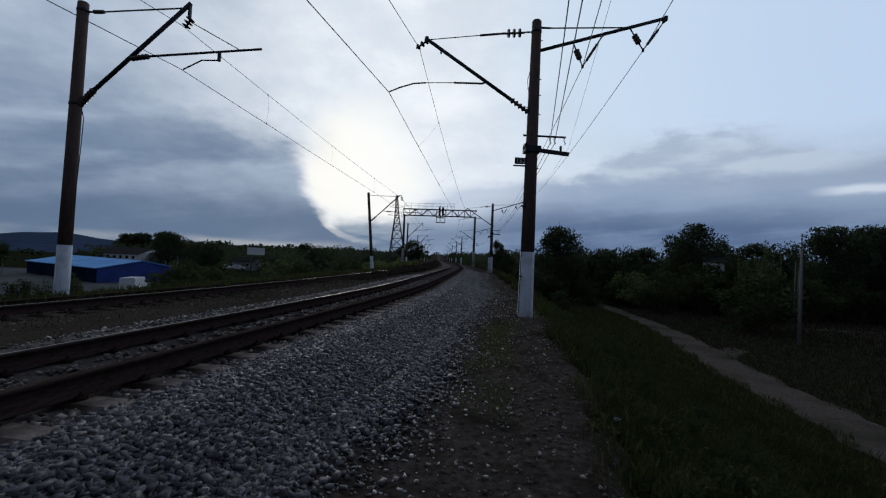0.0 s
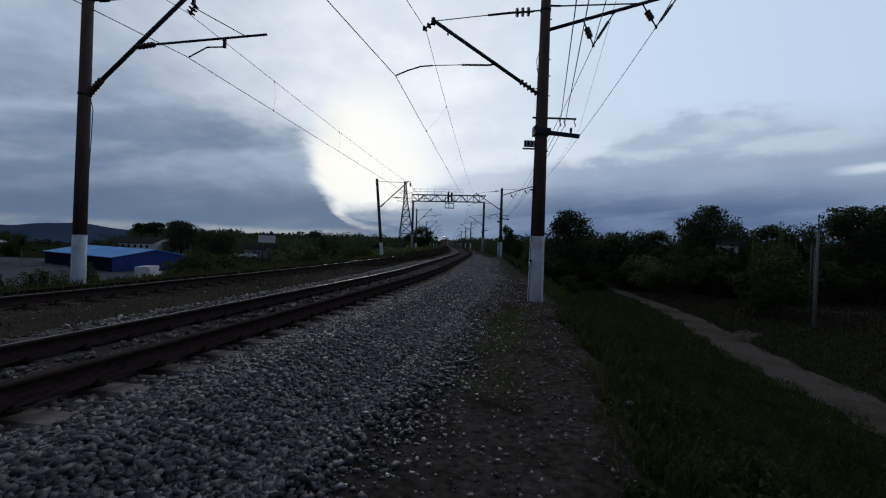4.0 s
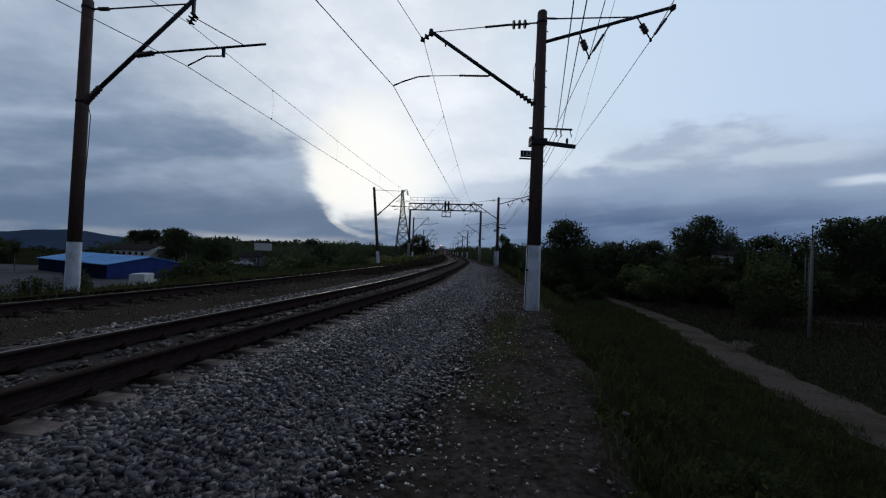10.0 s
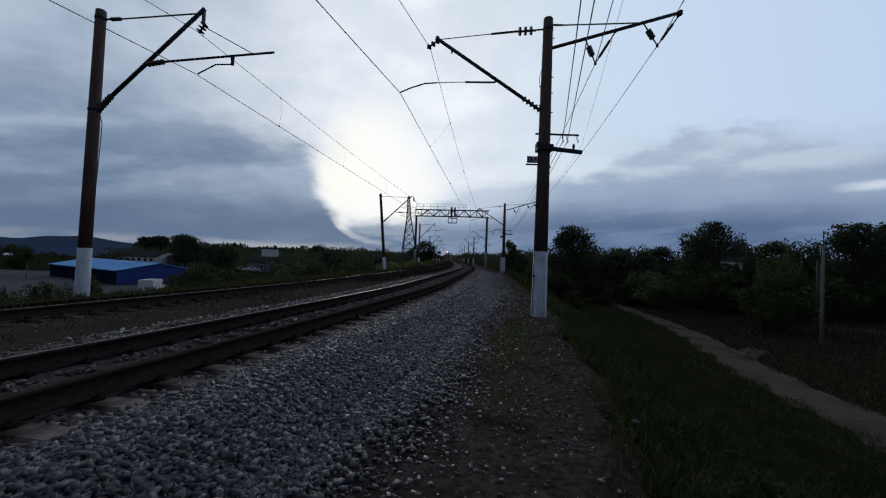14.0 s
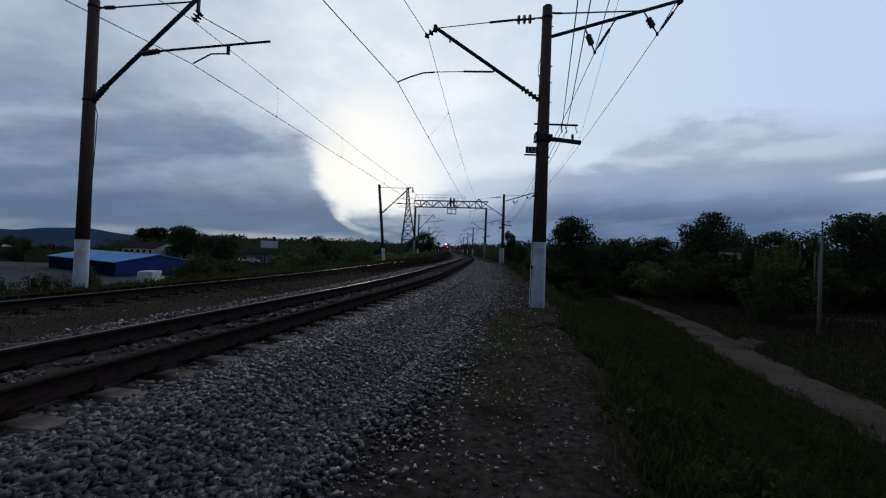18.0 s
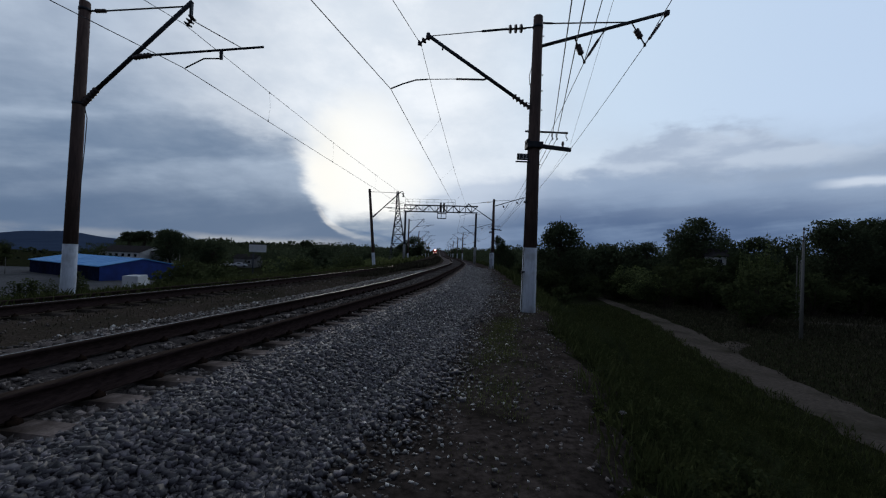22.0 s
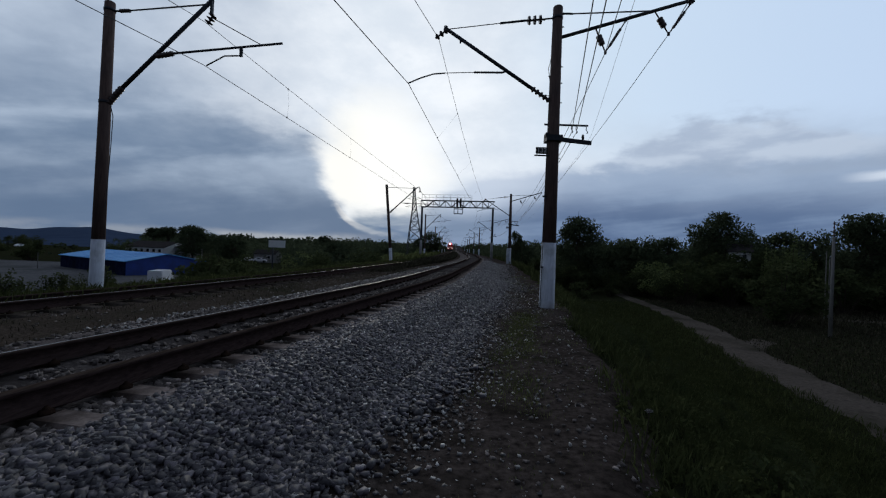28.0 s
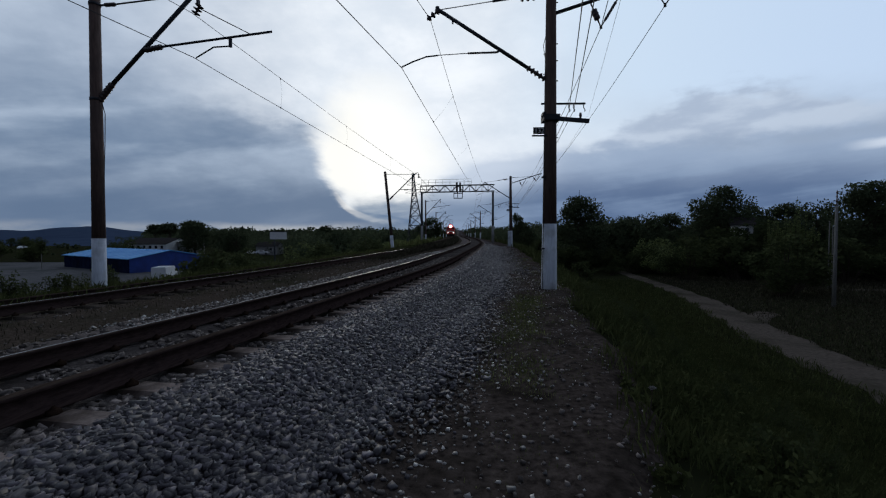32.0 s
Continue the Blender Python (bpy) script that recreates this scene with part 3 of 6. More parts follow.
shoulder = ribbon("dirt_shoulder", stations, np.arange(2.55, 5.95, 0.1),
                  lambda d, y: dirt_z(d) - 0.6 * np.clip(d - (5.2 + 0.2 * np.sin(1.1 * y) + 0.15 * np.sin(2.7 * y + 1) + 0.08 * np.sin(6.3 * y)), 0, 1) + 0.018 * np.sin(d * 5.0 + y * 0.9) * np.sin(y * 1.7 - d) + 0.4 * lumps(d * 0.8, y * 0.7), M_DIRT)
tagged(shoulder, "trodden brown dirt path with scattered stones beside the ballast", "path", kind="structure")

# the trail at the foot of the embankment, with a short branch to the right
TRAIL_Y = [-40, 0, 12, 16, 20, 25, 30, 36, 44, 53, 62, 68]
TRAIL_X = [8, 13.4, 16.0, 16.85, 17.45, 18.3, 19.8, 21.5, 23.2, 24.3, 25.4, 26.2]


def trail_strip(name, px, py, width, mat, label):
    px, py = np.array(px), np.array(py)
    t = np.linspace(0, 1, len(px))
    tt = np.linspace(0, 1, 140)
    cx, cy = np.interp(tt, t, px), np.interp(tt, t, py)
    for _ in range(4):
        cx[1:-1], cy[1:-1] = (cx[:-2] + 2 * cx[1:-1] + cx[2:]) / 4, (cy[:-2] + 2 * cy[1:-1] + cy[2:]) / 4
    tx, ty = np.gradient(cx), np.gradient(cy)
    n = np.hypot(tx, ty)
    lat = np.linspace(-0.5, 0.5, 9)
    w = width * np.interp(cy, [34, 50], [1.0, 0.6]) * (1 + 0.1 * np.sin(tt * 60) + 0.07 * np.sin(tt * 131 + 1))
    X = cx[:, None] + (ty / n)[:, None] * lat[None] * w[:, None]
    Y = cy[:, None] - (tx / n)[:, None] * lat[None] * w[:, None]
    Z = soil_z(X, Y) + 0.07 - 0.35 * (np.abs(lat) ** 3)[None] * np.ones_like(X)
    v = np.stack([X, Y, Z], -1).reshape(-1, 3)
    i = (np.arange(139)[:, None] * 9 + np.arange(8)[None]).ravel()
    ob = new(name, big_mesh(name, v, np.stack([i, i + 1, i + 10, i + 9], -1), mat, True))
    return tagged(ob, label, "trail", kind="structure")


trail_strip("trail", TRAIL_X, TRAIL_Y, 2.95, M_TRAIL, "pale dusty footpath through dark grass below the embankment")
trail_strip("side_trail", [19.9, 21.6, 23.6], [28.6, 30.6, 32.2], 1.5, M_TRAIL, "short dusty side path branching off the footpath")
trail_strip("far_lane", [40.0, 46.0, 52.0, 62.0], [44.6, 45.0, 45.4, 46.2], 1.9, M_TRAIL, "pale dirt lane beyond the utility pole")
yard = sheet("yard", np.linspace(-104, -34, 60), np.linspace(34, 96, 40), lambda x, y: LOW_L + 0.12 + 0.05 * np.sin(x * 0.3) * np.sin(y * 0.23), M_YARD)
tagged(yard, "worn grey concrete yard in front of the blue garage", "yard", kind="structure")

# hills on the horizon
hy = np.linspace(-4200, -1500, 60)
hz = 38 + 12 * np.sin((hy + 2300) / 330) + 6 * np.sin(hy / 120) + 3 * np.sin(hy / 47)
hv, hf = [], []
for i, (x, z) in enumerate(zip(hy, hz * np.clip((-hy - 1550) / 550, 0.1, 1))):
    hv += [(x * 0.1, 240, -5.3), (x, 2400, z * 1.0), (x, 2700, -6)]
    if i:
        b = 3 * i
        hf += [(b - 3, b, b + 1, b - 2), (b - 2, b + 1, b + 2, b - 1)]
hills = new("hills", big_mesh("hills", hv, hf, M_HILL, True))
tagged(hills, "low wooded hills on the horizon, tinted blue as haze", "hills", kind="structure")

# ---------------------------------------------------------------- tracks
RAIL_PROFILE = ((-0.075, 0), (0.075, 0), (0.075, 0.012), (0.01, 0.032), (0.01, 0.135), (0.036, 0.145), (0.037, 0.17))
RAIL_PROFILE = RAIL_PROFILE + ((0.028, 0.18), (0.013, 0.181), (-0.013, 0.181), (-0.028, 0.18), (-0.037, 0.17), (-0.036, 0.145), (-0.01, 0.135), (-0.01, 0.032), (-0.075, 0.012))


def rail(name, parent, d_centre, d, z_top, label, head):
    ys = graded(-250, 900, -12, 60, 0.5, 1.06)
    X, Y = at(ys, d_centre + d)
    s = line_slope(ys)
    n = np.sqrt(1 + s * s)
    k = len(RAIL_PROFILE)
    v = np.zeros((len(ys), k, 3))
    for j, (px, pz) in enumerate(RAIL_PROFILE):
        v[:, j, 0], v[:, j, 1], v[:, j, 2] = X + px / n, Y - px * s / n, z_top - 0.18 + pz + grade(ys)
    f, mi = [], []
    for i in range(len(ys) - 1):
        for j in range(k):
            j2 = (j + 1) % k
            f.append((i * k + j, i * k + j2, (i + 1) * k + j2, (i + 1) * k + j))
            mi.append(1 if j == 8 else 2 if j in (6, 7, 9, 10) else 0)
    me = big_mesh(name, v.reshape(-1, 3), np.array(f)[:, ::-1], [M_RAIL, head, M_RUSTHEAD])
    me.polygons.foreach_set("material_index", mi)
    ob = new(name, me)
    ob.parent = parent
    return tagged(ob, label)


def sleeper_mesh(mat):
    bm = bmesh.new()
    # concrete body, thinner in the middle, chamfered top
    stations_x = ((-1.35, 0.0), (-1.33, -0.015), (-0.93, 0.0), (-0.45, -0.05), (0, -0.06), (0.45, -0.05), (0.93, 0.0), (1.33, -0.015), (1.35, 0.0))
    rings = []
    for i, (x, dz) in enumerate(stations_x):
        end = i in (0, len(stations_x) - 1)
        top = -0.04 if end else dz
        half_t, half_b = (0.075, 0.13) if end else (0.1, 0.14)
        rings.append([bm.verts.new((x, y, z)) for y, z in ((-half_b, -0.22), (half_b, -0.22), (half_b, top - 0.06), (half_t, top), (-half_t, top), (-half_b, top - 0.06))])
    for a, b in zip(rings, rings[1:]):
        for j in range(6):
            bm.faces.new((a[j], a[(j + 1) % 6], b[(j + 1) % 6], b[j]))
    bm.faces.new(rings[0])
    bm.faces.new(rings[-1][::-1])
    # the ends take the given material, the middle the darker one
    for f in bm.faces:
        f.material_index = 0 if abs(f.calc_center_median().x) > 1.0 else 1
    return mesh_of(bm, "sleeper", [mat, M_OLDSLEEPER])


def clip_mesh():
    bm = bmesh.new()
    rod(bm, [(0, 0, -0.01), (0, 0, 0.03), (0, 0, 0.034), (0, 0, 0.045), (0, 0, 0.048), (0, 0, 0.058)], [0.05, 0.045, 0.022, 0.022, 0.014, 0.012], 6)
    return mesh_of(bm, "fastener", M_CLIP)


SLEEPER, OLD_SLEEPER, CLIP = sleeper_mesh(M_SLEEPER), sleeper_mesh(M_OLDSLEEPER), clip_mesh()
TILT = math.degrees(math.atan(CANT / 1.58))


def track(name, d0, z0, near, label, sleeper):
    """z0: height of the rail heads at the track's centre."""
    t = tagged(empty(name), label, "railway track", group="railway tracks")
    for s in (-1, 1):
        rail("rail", t, d0, s * 0.79, z0 + s * CANT / 2, "rusty steel rail, its head worn by wheels", M_RAILHEAD if (s > 0) != (d0 == 0) else M_RUSTHEAD)
    y, i = near[0], 0
    rest = []
    while y < 320:
        x, yy = (float(c) for c in at(np.array(y), d0))
        m = pose(x, yy, z0 - 0.2, 0, -TILT, -math.degrees(math.atan(float(line_slope(np.array(y))))) + random.uniform(-0.8, 0.8))
        if y < near[1]:
            ob = new("sleeper", sleeper)
            ob.parent, ob.matrix_basis = t, m
            if y < 22:
                for s in (-1, 1):
                    for k in (-0.11, 0.11):
                        c = new("fastener", CLIP)
                        c.parent, c.matrix_basis = ob, pose(s * 0.79 + k, 0, 0.0)
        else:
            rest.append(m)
        y += 0.56
    sv = np.array([v.co[:] for v in SLEEPER.vertices])
    sf = [p.vertices[:] for p in SLEEPER.polygons if len(p.vertices) == 4]
    vs, fs = [], []
    for k, m in enumerate(rest):
        a = np.array(m)
        vs.append(sv @ a[:3, :3].T + a[:3, 3])
        fs.append(np.array(sf) + k * len(sv))
    # all sleepers past the near stretch take the darker tone
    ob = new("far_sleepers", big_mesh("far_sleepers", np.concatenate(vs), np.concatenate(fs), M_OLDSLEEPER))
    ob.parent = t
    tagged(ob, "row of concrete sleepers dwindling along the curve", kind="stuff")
    return t


RAIL_Z, RAIL_Z_FAR = 0.585, 0.43
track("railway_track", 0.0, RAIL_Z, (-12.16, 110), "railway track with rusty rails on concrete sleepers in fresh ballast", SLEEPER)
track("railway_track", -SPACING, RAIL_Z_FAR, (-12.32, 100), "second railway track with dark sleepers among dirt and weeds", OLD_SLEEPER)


# ---------------------------------------------------------------- ballast stones
def stone_variants(count, rng):
    """Angular broken stones: skewed blocks with sharp facets."""
    base = np.array([(x, y, z) for z in (-1, 1) for y in (-1, 1) for x in (-1, 1)], dtype=float)
    quads = ((0, 2, 3, 1), (4, 5, 7, 6), (0, 1, 5, 4), (2, 6, 7, 3), (0, 4, 6, 2), (1, 3, 7, 5))
    faces = np.array([t for q in quads for t in ((q[0], q[1], q[2]), (q[0], q[2], q[3]))])
    out = []
    for _ in range(count):
        v = base * np.array([0.95, rng.uniform(0.55, 0.9), rng.uniform(0.34, 0.66)]) + rng.uniform(-0.27, 0.27, (8, 3)) * np.array([1, 0.85, 0.7])
        v[rng.integers(0, 8)] *= rng.uniform(0.55, 0.9)
        v[rng.integers(0, 8)] *= rng.uniform(0.5, 0.85)
        out.append(v * 0.86)
    return out, faces


def scatter_stones(name, places, mat, label):
    """places: rows of x, y, z, size."""
    rng = np.random.default_rng(5)
    kinds, faces = stone_variants(30, rng)
    n = len(places)
    spin, lie, way = rng.uniform(0, math.pi, n), np.abs(rng.normal(size=n)) * 0.3, rng.uniform(0, 2 * math.pi, n)
    ax, ay = np.sin(lie) * np.cos(way), np.sin(lie) * np.sin(way)
    q = np.stack([np.cos(lie) * np.cos(spin), ax * np.cos(spin) + ay * np.sin(spin), ay * np.cos(spin) - ax * np.sin(spin), np.cos(lie) * np.sin(spin)], -1)
    w, x, y, z = q.T
    rot = np.stack([1 - 2 * (y * y + z * z), 2 * (x * y - z * w), 2 * (x * z + y * w), 2 * (x * y + z * w), 1 - 2 * (x * x + z * z), 2 * (y * z - x * w), 2 * (x * z - y * w), 2 * (y * z + x * w), 1 - 2 * (x * x + y * y)], -1).reshape(n, 3, 3)
    pick = rng.integers(0, len(kinds), n)
    shape = np.array(kinds)[pick] * places[:, 3][:, None, None]
    v = np.einsum("nij,nkj->nki", rot, shape) + places[:, None, :3]
    nv = shape.shape[1]
    f = faces[None] + (np.arange(n) * nv)[:, None, None]
    ob = new(name, big_mesh(name, v.reshape(-1, 3), f.reshape(-1, 3), mat))
    return tagged(ob, label, "gravel", kind="stuff")


def strewn(rng, n, y0, y1, d0, d1, s0, s1, lift=0.3, tail=0.0):
    """Stones over a strip; with a tail they thin out from d0 towards d1."""
    y = rng.uniform(y0, y1, n)
    d = np.minimum(d0 + np.abs(rng.normal(size=n)) * tail + 0.12 * np.sin(y * 1.3) * np.sin(y * 0.41), d1) if tail else rng.uniform(d0, d1, n)
    x, yy = at(y, d)
    s = rng.uniform(s0, s1, n) * rng.choice([0.7, 1.0, 1.0, 1.25], n)
    z = np.maximum(np.where(d > 2.55, dirt_z(d), -1), bed_z(d)) + s * lift
    return np.stack([x, yy, z, s], -1)


def crib(p):
    """Keeps the stones that lie between the near track's sleepers."""
    along = p[:, 1] + (p[:, 0] - line_x(p[:, 1])) * line_slope(p[:, 1])
    p = p[np.abs((along + 12.16) / 0.56 % 1.0 - 0.5) < 0.3]
    return p


g_rng = np.random.default_rng(11)
fresh = np.concatenate([
    strewn(g_rng, 11500, 1.0, 4.5, 1.25, 2.8, 0.017, 0.036, 0.4),
    strewn(g_rng, 14500, 4.5, 9.0, 1.25, 2.65, 0.017, 0.035, 0.4),
    strewn(g_rng, 6000, 1.0, 9.0, 2.65, 3.6, 0.015, 0.04, 0.35, 0.26),
    strewn(g_rng, 15000, 9.0, 24.0, 1.3, 2.7, 0.022, 0.04, 0.22),
    strewn(g_rng, 4200, 9.0, 24.0, 2.65, 3.6, 0.02, 0.045, 0.35, 0.26),
    strewn(g_rng, 8500, 24.0, 52.0, 1.3, 2.9, 0.03, 0.05, 0.1),
    strewn(g_rng, 3800, 18.0, 56.0, 2.7, 4.6, 0.025, 0.045, 0.3, 0.75),
    strewn(g_rng, 2200, -12.0, 1.0, 1.3, 2.8, 0.035, 0.06, 0.35),
    strewn(g_rng, 1200, -12.0, 1.0, 2.75, 3.6, 0.02, 0.04, 0.3, 0.3),
    strewn(g_rng, 120, 1.0, 34.0, -0.5, 0.7, 0.018, 0.03, 0.15),
])
scatter_stones("ballast_stones", fresh, M_STONE, "loose angular grey crushed stones heaped along the track")
old = np.concatenate([
    crib(strewn(g_rng, 6500, 1.0, 24.0, -0.5, 0.66, 0.02, 0.038, 0.5)),
    strewn(g_rng, 2500, 1.0, 24.0, 0.87, 1.3, 0.022, 0.04, 0.0),
    strewn(g_rng, 2500, 6.0, 30.0, -2.4, -1.4, 0.026, 0.046, 0.2),
    strewn(g_rng, 3500, 2.0, 30.0, -2.6, -0.9, 0.024, 0.044, 0.1),
    strewn(g_rng, 1100, 4.0, 34.0, -5.0, -2.5, 0.012, 0.03, 0.0),
    strewn(g_rng, 800, -12.0, 1.0, -0.7, 1.3, 0.035, 0.055, 0.05),
    strewn(g_rng, 800, -12.0, 3.0, -5.0, -0.9, 0.026, 0.048, 0.1),
    strewn(g_rng, 900, 1.0, 16.0, 3.0, 5.2, 0.01, 0.028, 0.2),
    strewn(g_rng, 5000, 2.0, 18.0, 2.7, 4.2, 0.006, 0.018, 0.25, 0.5),
])
scatter_stones("old_ballast_stones", old, M_OLDSTONE, "sooty brown-grey stones between the rails and tracks")
chips = np.concatenate([
    strewn(g_rng, 4200, 1.0, 26.0, 2.75, 4.5, 0.007, 0.022, 0.3, 0.6),
    strewn(g_rng, 1800, 1.0, 24.0, 3.0, 5.1, 0.004, 0.012, 0.3),
    strewn(g_rng, 420, 1.0, 20.0, 3.0, 5.0, 0.012, 0.026, 0.3),
    strewn(g_rng, 3600, 6.0, 34.0, -2.95, -1.2, 0.012, 0.03, 0.4),
    strewn(g_rng, 500, 1.0, 24.0, 1.3, 2.8, 0.014, 0.032, 0.8),
    # pale flakes laid on top, standing in for glints on the stones
    strewn(g_rng, 3200, 3.6, 13.0, 1.6, 3.0, 0.008, 0.019, 1.9),
])
scatter_stones("stone_chips_and_glints", chips, M_CHIP, "pale limestone chips on the dirt, pale flakes as glints on the ballast")


def loose_stones():
    """The stones nearest the path, each one its own piece of the ballast bed."""
    rng = np.random.default_rng(8)
    kinds, faces = stone_variants(24, rng)
    meshes = [big_mesh("stone", k, faces, M_CHUNK) for k in kinds]
    for i, (x, y, z, s) in enumerate(strewn(rng, 290, 1.6, 5.2, 1.4, 2.9, 0.024, 0.036, 0.6)):
        ob = new("stone", meshes[i % 24])
        ob.parent = bed
        m = pose(x, y, z, *rng.uniform(-35, 35, 2), rng.uniform(0, 360))
        ob.matrix_basis = m @ Matrix.Scale(s, 4)


loose_stones()

# ---------------------------------------------------------------- overhead line
def pole_shaft(thing, h, r0, r1, paint, bury=0.6, bands=(0.96, 0.66, 0.56)):
    bm = bmesh.new()
    rp = r0 + (r1 - r0) * paint / h
    rod(bm, [(0, 0, paint), (0, 0, h * 0.5), (0, 0, h - 0.03), (0, 0, h)], [rp, (r0 + r1) / 2, r1, r1 * 0.85], 20)
    part("shaft", bm, M_POLE, thing, "brown stained tapering concrete shaft")
    bm = bmesh.new()
    rod(bm, [(0, 0, -bury), (0, 0, 0), (0, 0, paint)], [r0 + 0.012, r0 + 0.004, rp + 0.004], 20)
    part("painted_base", bm, M_WHITE, thing, "white limewashed pole base")
    for f in bands:
        z = h * f
        bm = bmesh.new()
        rod(bm, [(0, 0, z - 0.04), (0, 0, z + 0.04)], r0 + (r1 - r0) * z / h + 0.014, 16)
        part("clamp", bm, M_STEEL, thing, "steel clamp band")


def mast_right(m, sign=True):
    """Mast on the right side: bracket over the track and an outrigger with feeder wires."""
    t = tagged(empty("catenary_mast", m), "brown concrete catenary mast with white base and crossarms", "catenary mast", group="catenary masts")
    pole_shaft(t, 9.24, 0.23, 0.145, 2.0, bands=(0.962,))
    bm = bmesh.new()
    rod(bm, [(-0.66, 0, 6.68), (-3.41, 0, 8.47)], 0.055, 10)
    rod(bm, [(-3.41, 0, 8.4), (-3.41, 0, 8.54)], 0.06, 8)
    box(bm, -2.95, 0, 8.12, 0.05, 0.08, 0.16)
    part("bracket_arm", bm, M_STEEL, t, "sloping steel bracket tube")
    bm = bmesh.new()
    insulator(bm, (-0.14, 0, 6.34), (-0.72, 0, 6.72), 0.095, 5, 0.045)
    part("insulator", bm, M_INSUL, t, "brown ribbed porcelain insulator")
    bm = bmesh.new()
    rod(bm, [(-0.14, 0, 8.88), (-0.4, 0, 8.85)], 0.025, 6)
    part("tie_eye", bm, M_STEEL, t)
    bm = bmesh.new()
    rod(bm, [(-0.95, 0, 8.79), (-1.75, 0, 8.68), (-1.76, 0, 8.68), (-3.3, 0, 8.46)], [0.035, 0.035, 0.014, 0.014], 8)
    part("tie_rod", bm, M_STEEL, t, "thin steel tie rod")
    bm = bmesh.new()
    rod(bm, [(-0.38, 0, 8.84), (-0.97, 0, 8.78)], 0.034, 8)
    for k in range(3):
        rod(bm, [(-0.5 - 0.17 * k, 0, 8.827 - 0.017 * k), (-0.56 - 0.17 * k, 0, 8.821 - 0.017 * k)], [0.13, 0.12], 14)
    part("insulator", bm, M_INSUL, t, "three-disc tie insulator")
    bm = bmesh.new()
    insulator(bm, (-3.36, 0, 8.44), (-3.72, 0, 8.16), 0.1, 3, 0.03)
    part("insulator", bm, M_INSUL, t, "disc insulator holding the messenger wire")
    bm = bmesh.new()
    rod(bm, [(-1.5, 0, 7.23), (-1.62, 0, 7.17)], 0.03, 6)
    part("arm_clip", bm, M_STEEL, t)
    bm = bmesh.new()
    rod(bm, [(-2.5, 0, 7.15), (-3.42, 0, 7.1)], 0.012, 6)
    part("arm_wire", bm, M_WIRE, t)
    bm = bmesh.new()
    rod(bm, [(-3.38, 0, 7.1), (-3.75, 0, 7.06), (-4.15, 0, 6.92), (-4.5, 0, 6.76)], 0.022, 6)
    part("steady_arm", bm, M_STEEL, t, "curved steady arm holding the contact wire")
    bm = bmesh.new()
    insulator(bm, (-1.62, 0, 7.17), (-2.5, 0, 7.15), 0.036, 13, 0.026)
    part("insulator", bm, M_INSUL, t, "rod insulator of the steady arm")
    # outrigger
    bm = bmesh.new()
    rod(bm, [(0.12, 0, 8.3), (4.08, 0, 9.56)], 0.055, 8)
    box(bm, 4.06, 0, 9.54, 0.1, 0.12, 0.14)
    part("outrigger", bm, M_STEEL, t, "long steel outrigger for feeder wires")
    bm = bmesh.new()
    rod(bm, [(0.12, 0, 9.03), (0.45, 0, 9.035), (0.46, 0, 9.035), (3.05, 0, 9.2)], [0.032, 0.032, 0.022, 0.022], 6)
    part("outrigger_tie", bm, M_STEEL, t)
    for a, b, c in (((1.17, 8.6), (1.49, 7.88), (2.07, 8.86)), ((2.95, 9.16), (3.38, 8.5), (4.0, 9.42))):
        for top in (a, c):
            bm = bmesh.new()
            p, q = Vector((top[0], 0, top[1])), Vector((b[0], 0, b[1]))
            squat = top is a
            f0, f1 = (0.3, 0.68) if squat else (0.26, 0.78)
            rod(bm, [p + Vector((0, 0, 0.06)), p], 0.05, 6)
            rod(bm, [p, p.lerp(q, f0)], 0.022, 6)
            rod(bm, [p.lerp(q, f1), p.lerp(q, f1 + 0.06), q], [0.045, 0.022, 0.018], 6)
            rod(bm, [q + Vector((0, 0, 0.05)), q - Vector((0, 0, 0.05))], 0.04, 6)
            if squat:
                insulator(bm, p.lerp(q, f0), p.lerp(q, f1), 0.1, 3, 0.086)
            else:
                insulator(bm, p.lerp(q, f0), p.lerp(q, f1), 0.047, 8, 0.04)
            part("feeder_insulator", bm, M_INSUL, t, "squat hanging insulator of a V pair" if squat else "slim hanging insulator of a V pair")
    # low crossarms
    bm = bmesh.new()
    rod(bm, [(-0.28, 0, 5.62), (1.05, 0, 5.62)], 0.03, 6)
    for x in (0.55, 0.69, 1.0):
        rod(bm, [(x, 0, 5.62), (x, 0, 5.5), (x + 0.05, 0, 5.42), (x + 0.02, 0, 5.38)], 0.014, 5)
    part("crossarm", bm, M_STEEL, t, "thin crossarm with hooks")
    bm = bmesh.new()
    box(bm, 0.18, -0.16, 5.13, 0.98, 0.1, 0.11, pose(0, 0, 0, 0, 5, 0))
    part("crossarm", bm, M_STEEL, t, "heavy steel crossarm")
    bm = bmesh.new()
    box(bm, 0.0, -0.02, 5.17, 0.48, 0.46, 0.17)
    box(bm, -0.22, -0.1, 5.26, 0.1, 0.3, 0.1)
    part("collar", bm, M_STEEL, t, "steel collar box")
    bm = bmesh.new()
    rod(bm, [(0.86, -0.16, 5.1), (0.86, -0.16, 5.22), (0.86, -0.16, 5.3)], [0.02, 0.045, 0.03], 8)
    part("pin_insulator", bm, M_INSUL, t)
    bm = bmesh.new()
    rod(bm, [(-0.17, -0.08, 7.6), (-0.24, -0.1, 7.3), (-0.19, -0.12, 6.9), (-0.2, -0.12, 5.4)], 0.01, 5)
    part("earth_wire", bm, M_WIRE, t)
    bm = bmesh.new()
